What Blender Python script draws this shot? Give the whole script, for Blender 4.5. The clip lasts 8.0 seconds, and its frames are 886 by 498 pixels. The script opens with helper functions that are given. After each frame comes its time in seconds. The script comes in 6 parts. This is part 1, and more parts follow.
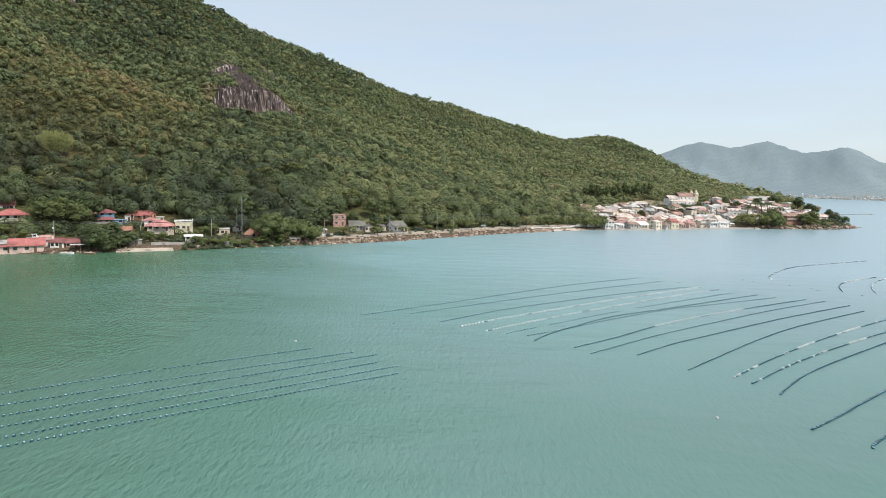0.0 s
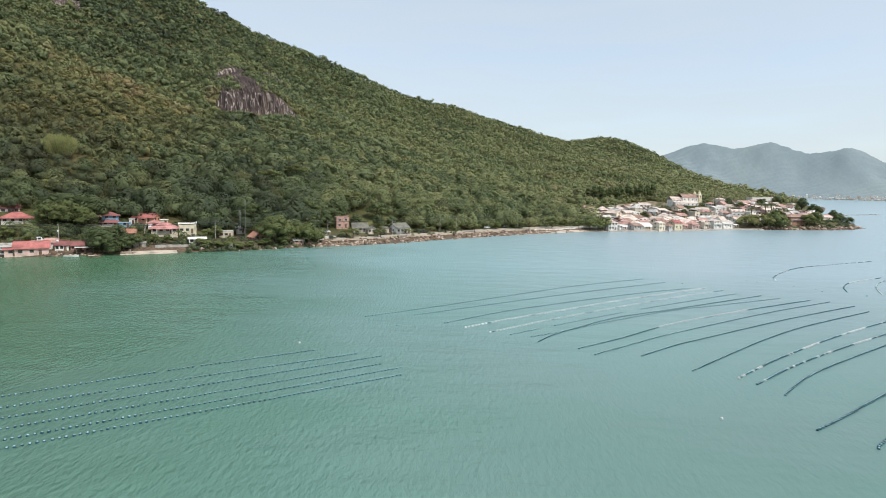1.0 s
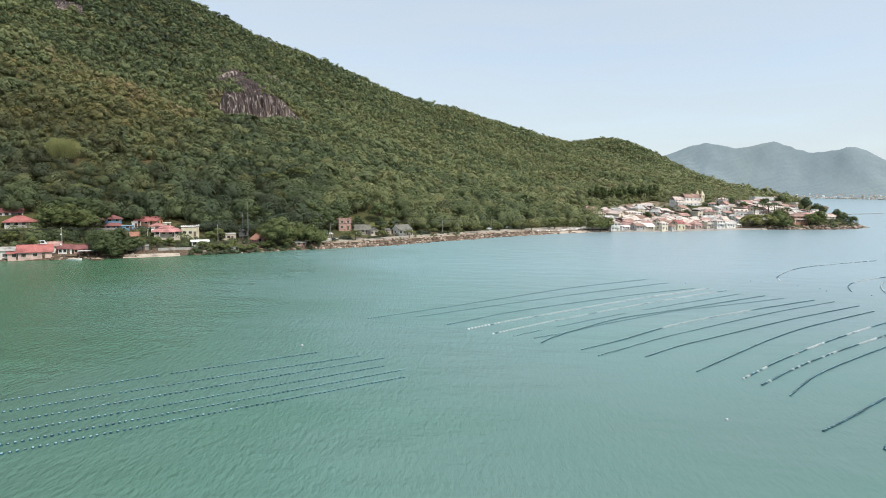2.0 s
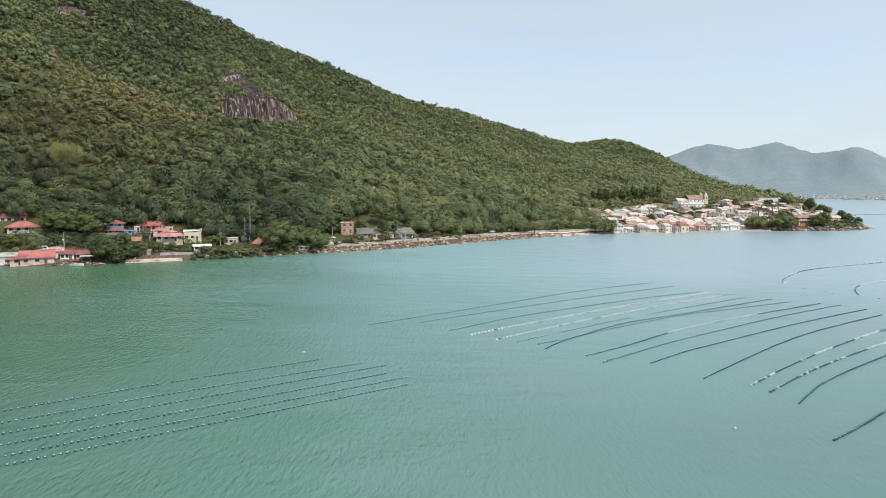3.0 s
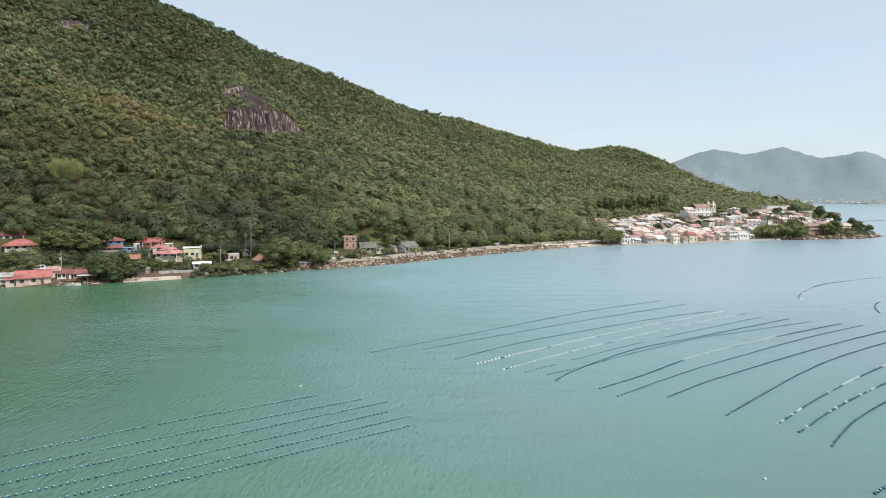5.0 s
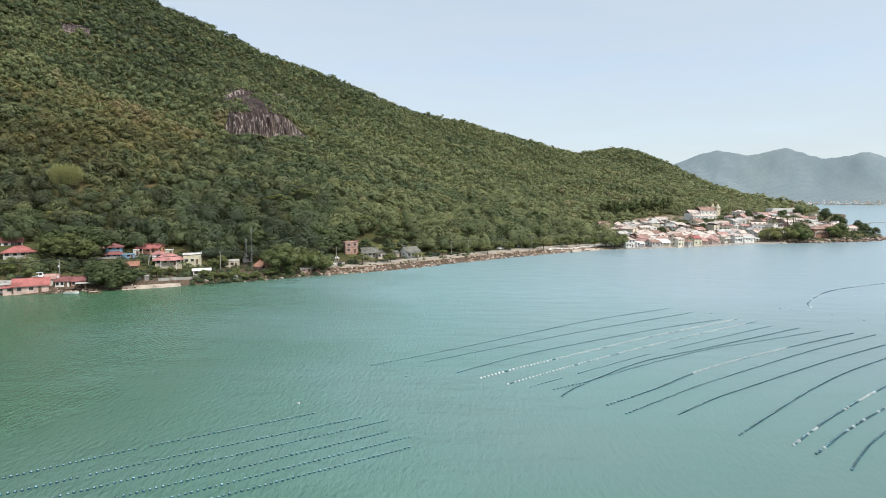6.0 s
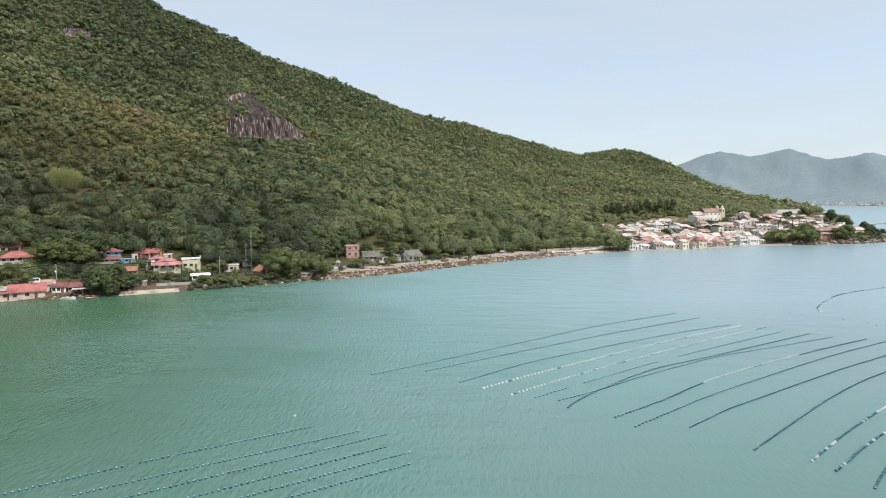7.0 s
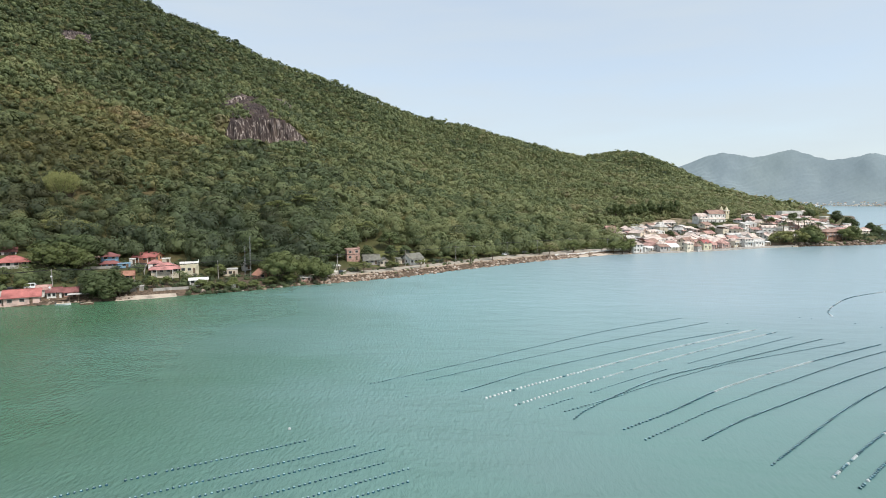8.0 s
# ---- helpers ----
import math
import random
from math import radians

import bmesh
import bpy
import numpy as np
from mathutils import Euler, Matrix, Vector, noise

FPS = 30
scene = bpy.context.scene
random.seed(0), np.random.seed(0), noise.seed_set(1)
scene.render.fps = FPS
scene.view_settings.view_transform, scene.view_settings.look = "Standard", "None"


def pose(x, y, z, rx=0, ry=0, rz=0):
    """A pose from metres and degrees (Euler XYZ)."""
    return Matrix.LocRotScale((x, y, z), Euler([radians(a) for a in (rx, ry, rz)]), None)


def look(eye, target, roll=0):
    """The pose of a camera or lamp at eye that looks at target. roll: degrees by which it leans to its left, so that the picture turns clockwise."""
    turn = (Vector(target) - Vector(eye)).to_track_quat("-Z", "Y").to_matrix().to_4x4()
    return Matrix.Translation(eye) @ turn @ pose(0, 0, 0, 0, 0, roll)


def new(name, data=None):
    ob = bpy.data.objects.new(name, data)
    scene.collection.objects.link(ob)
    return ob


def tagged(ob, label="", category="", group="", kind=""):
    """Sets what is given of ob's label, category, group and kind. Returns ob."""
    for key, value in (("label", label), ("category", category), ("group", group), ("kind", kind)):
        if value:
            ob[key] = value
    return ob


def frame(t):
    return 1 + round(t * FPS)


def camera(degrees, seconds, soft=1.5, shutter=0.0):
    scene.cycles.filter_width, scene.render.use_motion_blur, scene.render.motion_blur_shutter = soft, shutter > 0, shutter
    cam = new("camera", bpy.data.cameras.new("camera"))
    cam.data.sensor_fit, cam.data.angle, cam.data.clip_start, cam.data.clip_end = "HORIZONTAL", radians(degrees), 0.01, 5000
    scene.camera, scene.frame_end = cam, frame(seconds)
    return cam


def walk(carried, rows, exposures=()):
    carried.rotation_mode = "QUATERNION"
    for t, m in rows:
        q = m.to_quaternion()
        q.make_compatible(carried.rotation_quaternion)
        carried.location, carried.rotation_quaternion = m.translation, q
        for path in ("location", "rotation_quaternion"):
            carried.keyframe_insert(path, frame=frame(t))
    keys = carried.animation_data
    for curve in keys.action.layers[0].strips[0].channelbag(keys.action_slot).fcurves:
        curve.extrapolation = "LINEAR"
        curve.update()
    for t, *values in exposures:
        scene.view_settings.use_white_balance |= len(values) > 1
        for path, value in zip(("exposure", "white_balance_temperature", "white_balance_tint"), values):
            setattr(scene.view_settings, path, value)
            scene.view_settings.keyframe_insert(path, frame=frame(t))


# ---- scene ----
cam = camera(77.2, 8.0, soft=0.55)
PATH = [
    (0, (-0.061, -5.811, 29.107), (-0.049, -3.825, 28.871), 1.7),
    (0.5, (-0.085, -5.87, 29.057), (-0.078, -3.884, 28.825), 1.6),
    (1, (-0.095, -5.913, 28.999), (-0.094, -3.926, 28.77), 1.5),
    (1.5, (-0.106, -5.854, 28.978), (-0.109, -3.867, 28.752), 1.3),
    (3, (-0.089, -4.703, 29.517), (-0.107, -2.715, 29.3), 0.9),
    (3.5, (-0.054, -3.606, 30.122), (-0.077, -1.617, 29.914), 0.7),
    (4, (-0.001, -2.206, 30.903), (-0.029, -0.217, 30.703), 0.6),
    (4.5, (0.033, -0.804, 31.602), (0.001, 1.187, 31.407), 0.5),
    (6, (0.08, 3.632, 33.87), (0.035, 5.623, 33.685), 0.3),
    (6.5, (0.163, 5.24, 34.166), (0.113, 7.231, 33.985), 0.1),
    (7, (0.255, 6.925, 34.295), (0.201, 8.917, 34.117), 0.1),
    (7.5, (0.311, 8.714, 34.373), (0.253, 10.706, 34.199), -0.0),
    (8, (0.427, 10.536, 34.433), (0.365, 12.528, 34.263), -0.1),
]
walk(cam, [(t, look(eye, target, roll)) for t, eye, target, roll in PATH])

# ---- world, sun, exposure ----
SUN_AZ, SUN_EL = 128.0, 52.0          # degrees clockwise from +y, and above the horizon
world = bpy.data.worlds.new("sky")
scene.world = world
world.use_nodes = True
wn, wl = world.node_tree.nodes, world.node_tree.links
sky = wn.new("ShaderNodeTexSky")
sky.sky_type, sky.sun_disc = "NISHITA", False
sky.sun_elevation, sky.sun_rotation = radians(SUN_EL), radians(SUN_AZ)
sky.air_density, sky.dust_density, sky.ozone_density, sky.altitude = 1.0, 1.2, 1.5, 20
# a thin high veil of cloud over the blue
wcoord = wn.new("ShaderNodeTexCoord")
wmap = wn.new("ShaderNodeMapping")
wmap.inputs["Scale"].default_value = (1.0, 1.6, 6.0)
wnoise = wn.new("ShaderNodeTexNoise")
wnoise.inputs["Scale"].default_value, wnoise.inputs["Detail"].default_value = 2.6, 6
wramp = wn.new("ShaderNodeValToRGB")
wramp.color_ramp.elements[0].position, wramp.color_ramp.elements[0].color = 0.36, (0.64, 0.64, 0.64, 1)
wramp.color_ramp.elements[1].position, wramp.color_ramp.elements[1].color = 0.80, (0.92, 0.92, 0.92, 1)
wmix = wn.new("ShaderNodeMixRGB")
wmix.inputs["Color2"].default_value = (2.92, 3.26, 3.50, 1)
wl.new(wcoord.outputs["Generated"], wmap.inputs["Vector"])
wl.new(wmap.outputs["Vector"], wnoise.inputs["Vector"])
wl.new(wnoise.outputs["Fac"], wramp.inputs["Fac"])
wl.new(wramp.outputs["Color"], wmix.inputs["Fac"])
wl.new(sky.outputs["Color"], wmix.inputs["Color1"])
wl.new(wmix.outputs["Color"], wn["Background"].inputs["Color"])
wn["Background"].inputs["Strength"].default_value = 0.15
sun = new("sun", bpy.data.lights.new("sun", "SUN"))
sun.data.energy, sun.data.angle, sun.data.color = 2.4, radians(0.6), (1.0, 0.95, 0.87)
_a, _e = radians(SUN_AZ), radians(SUN_EL)
sun.matrix_world = look((0, 0, 300), (-300 * math.sin(_a) * math.cos(_e), -300 * math.cos(_a) * math.cos(_e), 300 - 300 * math.sin(_e)))
scene.view_settings.exposure = 0.6

# ---- materials ----
def material(name, rough=0.8, metal=0.0, spec=0.4):
    m = bpy.data.materials.new(name)
    m.use_nodes = True
    b = m.node_tree.nodes["Principled BSDF"]
    b.inputs["Roughness"].default_value = rough
    b.inputs["Metallic"].default_value = metal
    b.inputs["Specular IOR Level"].default_value = spec
    return m, m.node_tree.nodes, m.node_tree.links, b


def ramp_node(nodes, stops):
    r = nodes.new("ShaderNodeValToRGB")
    e = r.color_ramp.elements
    while len(e) < len(stops):
        e.new(0.5)
    for el, (p, c) in zip(e, stops):
        el.position, el.color = p, (*c, 1)
    return r


def noise_node(nodes, links, scale, detail=4, rough=0.55, stretch=(1, 1, 1), obj=False, turn=0):
    c = nodes.new("ShaderNodeTexCoord")
    g = nodes.new("ShaderNodeNewGeometry")
    mp = nodes.new("ShaderNodeMapping")
    mp.inputs["Scale"].default_value = stretch
    mp.inputs["Rotation"].default_value = (0, 0, radians(turn))
    n = nodes.new("ShaderNodeTexNoise")
    n.inputs["Scale"].default_value, n.inputs["Detail"].default_value, n.inputs["Roughness"].default_value = scale, detail, rough
    links.new(c.outputs["Object"] if obj else g.outputs["Position"], mp.inputs["Vector"])
    links.new(mp.outputs["Vector"], n.inputs["Vector"])
    return n


def bump_to(nodes, links, bsdf, height, strength, distance):
    b = nodes.new("ShaderNodeBump")
    b.inputs["Strength"].default_value, b.inputs["Distance"].default_value = strength, distance
    links.new(height, b.inputs["Height"])
    links.new(b.outputs["Normal"], bsdf.inputs["Normal"])
    return b


def mixed(nodes, links, a, b, fac, mode="MIX"):
    m = nodes.new("ShaderNodeMixRGB")
    m.blend_type = mode
    for sock, v in (("Color1", a), ("Color2", b), ("Fac", fac)):
        if hasattr(v, "links"):
            links.new(v, m.inputs[sock])
        elif sock == "Fac":
            m.inputs[sock].default_value = v
        else:
            m.inputs[sock].default_value = (*v, 1)
    return m.outputs["Color"]


def worn(name, colour, rough=0.8, vary=0.18, scale=0.6, fine=6.0, bump=0.25, metal=0.0, spec=0.35, per_object=0.0):
    """Paint, plaster, timber and the like: a main colour with stains at two scales and a fine relief."""
    m, n, l, b = material(name, rough, metal, spec)
    big, small = noise_node(n, l, scale, 5), noise_node(n, l, fine, 3)
    dark = tuple(c * (1 - 1.8 * vary) for c in colour)
    light = tuple(min(0.9, c * (1 + vary)) for c in colour)
    r = ramp_node(n, [(0.3, dark), (0.5, colour), (0.72, light)])
    l.new(big.outputs["Fac"], r.inputs["Fac"])
    out = mixed(n, l, r.outputs["Color"], small.outputs["Fac"], 0.10, "OVERLAY")
    if per_object:
        o = n.new("ShaderNodeObjectInfo")
        r2 = ramp_node(n, [(0.0, (1 - per_object,) * 3), (1.0, (1 + per_object * 0.4,) * 3)])
        l.new(o.outputs["Random"], r2.inputs["Fac"])
        out = mixed(n, l, out, r2.outputs["Color"], 1.0, "MULTIPLY")
    l.new(out, b.inputs["Base Color"])
    bump_to(n, l, b, small.outputs["Fac"], bump, 0.03)
    return m


def roof_tiles(name, colour):
    """Clay tiles: courses down the slope, weathering in patches."""
    m, n, l, b = material(name, 0.85, 0, 0.25)
    c = n.new("ShaderNodeTexCoord")
    w = n.new("ShaderNodeTexWave")
    w.wave_type, w.bands_direction = "BANDS", "X"
    w.inputs["Scale"].default_value, w.inputs["Distortion"].default_value = 1.3, 0.4
    l.new(c.outputs["Object"], w.inputs["Vector"])
    big, small = noise_node(n, l, 0.35, 5), noise_node(n, l, 3.0, 4)
    r = ramp_node(n, [(0.3, tuple(x * 0.55 for x in colour)), (0.55, colour), (0.75, tuple(min(0.8, x * 1.25) for x in colour))])
    l.new(big.outputs["Fac"], r.inputs["Fac"])
    out = mixed(n, l, r.outputs["Color"], small.outputs["Fac"], 0.35, "OVERLAY")
    l.new(out, b.inputs["Base Color"])
    bump_to(n, l, b, w.outputs["Fac"], 0.5, 0.06)
    return m


def foliage(name, stops, scale=0.05):
    """Leaves: tone stored per crown, leaf-to-leaf variation, and patches over the slope."""
    m, n, l, b = material(name, 0.6, 0, 0.3)
    at = n.new("ShaderNodeAttribute")
    at.attribute_name = "tone"
    g = n.new("ShaderNodeNewGeometry")
    patch = noise_node(n, l, scale, 3)
    add = n.new("ShaderNodeMath")
    add.operation = "MULTIPLY_ADD"
    l.new(g.outputs["Random Per Island"], add.inputs[0])
    add.inputs[1].default_value = 0.09
    l.new(at.outputs["Fac"], add.inputs[2])
    add2 = n.new("ShaderNodeMath")
    add2.operation = "MULTIPLY_ADD"
    l.new(patch.outputs["Fac"], add2.inputs[0])
    add2.inputs[1].default_value = 0.5
    l.new(add.outputs[0], add2.inputs[2])
    sub = n.new("ShaderNodeMath")
    sub.operation = "SUBTRACT"
    l.new(add2.outputs[0], sub.inputs[0])
    sub.inputs[1].default_value = 0.36
    r = ramp_node(n, stops)
    l.new(sub.outputs[0], r.inputs["Fac"])
    dry = n.new("ShaderNodeAttribute")
    dry.attribute_name = "warm"
    leaf = mixed(n, l, r.outputs["Color"], mixed(n, l, r.outputs["Color"], (1.14, 0.87, 0.78), 1.0, "MULTIPLY"), dry.outputs["Fac"])
    l.new(leaf, b.inputs["Base Color"])
    # light passes through thin leaves
    tl, mx = n.new("ShaderNodeBsdfTranslucent"), n.new("ShaderNodeMixShader")
    l.new(leaf, tl.inputs["Color"])
    mx.inputs[0].default_value = 0.34
    l.new(b.outputs[0], mx.inputs[1])
    l.new(tl.outputs[0], mx.inputs[2])
    l.new(mx.outputs[0], n["Material Output"].inputs["Surface"])
    return m


def water_material():
    m, n, l, b = material("sea_water", 0.24, 0, 0.5)
    b.inputs["IOR"].default_value = 1.33
    big = noise_node(n, l, 0.012, 3, 0.5, (1, 1.5, 1))
    r = ramp_node(n, [(0.3, (0.102, 0.222, 0.176)), (0.52, (0.124, 0.226, 0.197)), (0.72, (0.142, 0.220, 0.206))])
    l.new(big.outputs["Fac"], r.inputs["Fac"])
    # greener, darker water towards the left of the bay
    g = n.new("ShaderNodeNewGeometry")
    sep = n.new("ShaderNodeSeparateXYZ")
    l.new(g.outputs["Position"], sep.inputs[0])
    off = n.new("ShaderNodeMath")
    off.operation = "MULTIPLY_ADD"
    l.new(big.outputs["Fac"], off.inputs[0])
    off.inputs[1].default_value = 90
    l.new(sep.outputs["X"], off.inputs[2])
    mr = n.new("ShaderNodeMapRange")
    mr.inputs["From Min"].default_value, mr.inputs["From Max"].default_value = -55, 31
    l.new(off.outputs[0], mr.inputs["Value"])
    # paler with distance: the sky's grazing reflection put into the water colour
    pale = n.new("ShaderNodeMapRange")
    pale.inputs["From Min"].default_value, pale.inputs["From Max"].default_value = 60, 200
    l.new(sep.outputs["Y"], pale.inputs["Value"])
    # more teal in mid-bay; towards its mouth greyer far out and darker close in
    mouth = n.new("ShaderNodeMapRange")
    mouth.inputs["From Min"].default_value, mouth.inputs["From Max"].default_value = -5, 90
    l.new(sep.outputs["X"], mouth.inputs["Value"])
    far_sky_tint = mixed(n, l, (0.228, 0.386, 0.402), (0.278, 0.380, 0.418), mouth.outputs["Result"])
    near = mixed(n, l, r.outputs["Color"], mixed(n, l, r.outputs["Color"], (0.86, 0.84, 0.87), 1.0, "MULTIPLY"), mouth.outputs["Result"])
    open_sea = mixed(n, l, near, far_sky_tint, pale.outputs["Result"])
    out = mixed(n, l, (0.064, 0.148, 0.078), open_sea, mr.outputs["Result"])
    l.new(out, b.inputs["Base Color"])
    # wavelets across the wind, a longer swell and a fine shiver
    chop = noise_node(n, l, 0.75, 5, 0.68, (1.5, 0.42, 1), turn=-20)
    swell = noise_node(n, l, 0.12, 3, 0.5, (0.6, 1.5, 1), turn=24)
    wave = noise_node(n, l, 1.0, 4, 0.6, (1.3, 0.7, 1), turn=-40)
    add0 = n.new("ShaderNodeMath")
    add0.operation = "MULTIPLY_ADD"
    l.new(wave.outputs["Fac"], add0.inputs[0])
    add0.inputs[1].default_value = 2.1
    l.new(chop.outputs["Fac"], add0.inputs[2])
    add = n.new("ShaderNodeMath")
    add.operation = "MULTIPLY_ADD"
    l.new(swell.outputs["Fac"], add.inputs[0])
    add.inputs[1].default_value = 1.5
    l.new(add0.outputs[0], add.inputs[2])
    calm = n.new("ShaderNodeMapRange")
    calm.inputs["From Min"].default_value, calm.inputs["From Max"].default_value = -60, 30
    calm.inputs["To Min"].default_value, calm.inputs["To Max"].default_value = 1.0, 0.15
    l.new(sep.outputs["X"], calm.inputs["Value"])
    bp = bump_to(n, l, b, add.outputs[0], 1.0, 0.38)
    roll = n.new("ShaderNodeBump")
    roll.inputs["Strength"].default_value, roll.inputs["Distance"].default_value = 0.5, 0.7
    l.new(swell.outputs["Fac"], roll.inputs["Height"])
    l.new(roll.outputs["Normal"], bp.inputs["Normal"])
    wind = n.new("ShaderNodeMath")
    wind.operation = "MULTIPLY_ADD"
    wind.use_clamp = True
    l.new(pale.outputs["Result"], wind.inputs[0])
    wind.inputs[1].default_value = 0.13
    l.new(calm.outputs["Result"], wind.inputs[2])
    l.new(wind.outputs[0], bp.inputs["Strength"])
    return m


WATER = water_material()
FOREST = foliage("forest_leaves", [(0.0, (0.068, 0.090, 0.050)), (0.3, (0.130, 0.166, 0.077)), (0.6, (0.212, 0.241, 0.107)), (0.8, (0.262, 0.271, 0.126)), (1.0, (0.276, 0.234, 0.135))])
WHITE = worn("white_plaster", (0.77, 0.745, 0.70), vary=0.22, per_object=0.15)
FLOAT_BLUE = worn("blue_plastic_float", (0.030, 0.105, 0.145), 0.22, 0.2, 2.0, 9.0, 0.1, per_object=0.3)
FLOAT_DARK = worn("dark_plastic_float", (0.020, 0.096, 0.122), 0.3, 0.3, 2.0, 9.0, 0.1, per_object=0.4)
FLOAT_WHITE = worn("white_plastic_float", (0.64, 0.67, 0.67), 0.4, 0.12, 2.0, 9.0, 0.1, per_object=0.3)
FLOAT_TOP = worn("highlit_float_top", (0.29, 0.44, 0.49), 0.3, 0.2, 2.0, 9.0, 0.1, per_object=0.4)
ROPE = worn("wet_rope", (0.035, 0.045, 0.045), 0.9, 0.3, 3.0, 20.0, 0.3)

CREAM = worn("cream_plaster", (0.66, 0.58, 0.46), per_object=0.15)
PINKW = worn("pink_plaster", (0.64, 0.47, 0.41), per_object=0.15)
BLUEW = worn("blue_painted_wall", (0.19, 0.33, 0.45))
TOWERW = worn("cream_yellow_plaster", (0.68, 0.60, 0.42))
ORANGEW = worn("orange_painted_wall", (0.58, 0.29, 0.18))
YELLOWW = worn("yellow_painted_wall", (0.60, 0.55, 0.40))
GREYW = worn("grey_render", (0.50, 0.47, 0.44), per_object=0.2)
BRICKW = worn("pinkish_brick_wall", (0.44, 0.25, 0.20), 0.9, 0.25, 0.8, 9.0, 0.4)
VILLAW = worn("brown_villa_wall", (0.34, 0.19, 0.13), 0.9, 0.2, 0.8, 9.0, 0.3)
PINKBRICK = worn("faded_pink_brick", (0.46, 0.29, 0.24), 0.9, 0.25, 0.8, 9.0, 0.4)
TIMBER = worn("weathered_timber", (0.17, 0.12, 0.085), 0.9, 0.3, 1.5, 14.0, 0.4, per_object=0.3)
CONCRETE = worn("weathered_concrete", (0.36, 0.34, 0.31), 0.9, 0.25, 0.5, 8.0, 0.3, per_object=0.15)
RED_TILE = roof_tiles("red_clay_tiles", (0.41, 0.15, 0.135))
ROSE_TILE = roof_tiles("faded_rose_tiles", (0.47, 0.29, 0.25))
PINK_TILE = roof_tiles("pink_red_tiles", (0.50, 0.24, 0.22))
DULL_TILE = roof_tiles("dull_maroon_tiles", (0.25, 0.105, 0.10))
ORANGE_TILE = roof_tiles("orange_clay_tiles", (0.35, 0.18, 0.125))
MOSS_TILE = roof_tiles("grey_green_old_tiles", (0.19, 0.185, 0.155))
BROWN_TILE = roof_tiles("brown_clay_tiles", (0.34, 0.225, 0.18))
PALE_TILE = roof_tiles("pale_weathered_tiles", (0.66, 0.545, 0.48))
GREY_SHEET = roof_tiles("grey_cement_sheets", (0.55, 0.53, 0.50))
SHADED_WALL = roof_tiles("shaded_dark_wall", (0.12, 0.11, 0.10))
WHITE_SHEET = worn("white_roof_slab", (0.75, 0.73, 0.69), 0.7, 0.15)
ASPHALT = worn("sandy_road", (0.38, 0.335, 0.275), 0.95, 0.2, 0.4, 7.0, 0.2)
SAND = worn("pale_sand", (0.44, 0.37, 0.30), 0.95, 0.25, 0.3, 5.0, 0.2)
GRASS = worn("rough_grass", (0.115, 0.120, 0.042), 0.95, 0.3, 0.25, 4.0, 0.6)
DRY = worn("dry_grass_bank", (0.235, 0.19, 0.125), 0.95, 0.4, 0.2, 2.5, 0.7)
EARTH = worn("pale_earth", (0.37, 0.295, 0.22), 0.95, 0.2, 0.4, 4.0, 0.4)
BARK = worn("bark", (0.11, 0.085, 0.06), 0.95, 0.3, 1.5, 12.0, 0.6)
METAL = worn("galvanised_metal", (0.36, 0.37, 0.38), 0.5, 0.15, 1.0, 12.0, 0.1, metal=0.6)
RUBBER = worn("black_rubber", (0.02, 0.02, 0.02), 0.8, 0.2)
CAR_WHITE = worn("white_car_paint", (0.72, 0.73, 0.74), 0.3, 0.05, 1.0, 20.0, 0.02)
CAR_DARK = worn("dark_car_paint", (0.03, 0.035, 0.04), 0.3, 0.1, 1.0, 20.0, 0.02)
STONE = worn("granite_boulders", (0.34, 0.26, 0.21), 0.92, 0.35, 0.35, 3.0, 0.8, per_object=0.35)


def glass_material():
    m, n, l, b = material("window_glass", 0.08, 0, 0.5)
    v = noise_node(n, l, 0.7, 2)
    r = ramp_node(n, [(0.35, (0.018, 0.020, 0.022)), (0.55, (0.06, 0.058, 0.055)), (0.72, (0.15, 0.14, 0.12))])
    l.new(v.outputs["Fac"], r.inputs["Fac"])
    l.new(r.outputs["Color"], b.inputs["Base Color"])
    return m


def stone_island():
    """Heaped stones, each of its own tone."""
    m, n, l, b = material("heaped_stones", 0.93, 0, 0.25)
    g = n.new("ShaderNodeNewGeometry")
    r = ramp_node(n, [(0.0, (0.085, 0.064, 0.050)), (0.5, (0.225, 0.160, 0.115)), (0.85, (0.34, 0.265, 0.205)), (1.0, (0.48, 0.42, 0.36))])
    l.new(g.outputs["Random Per Island"], r.inputs["Fac"])
    s = noise_node(n, l, 2.5, 5)
    out = mixed(n, l, r.outputs["Color"], s.outputs["Fac"], 0.4, "OVERLAY")
    l.new(out, b.inputs["Base Color"])
    bump_to(n, l, b, s.outputs["Fac"], 0.7, 0.15)
    return m


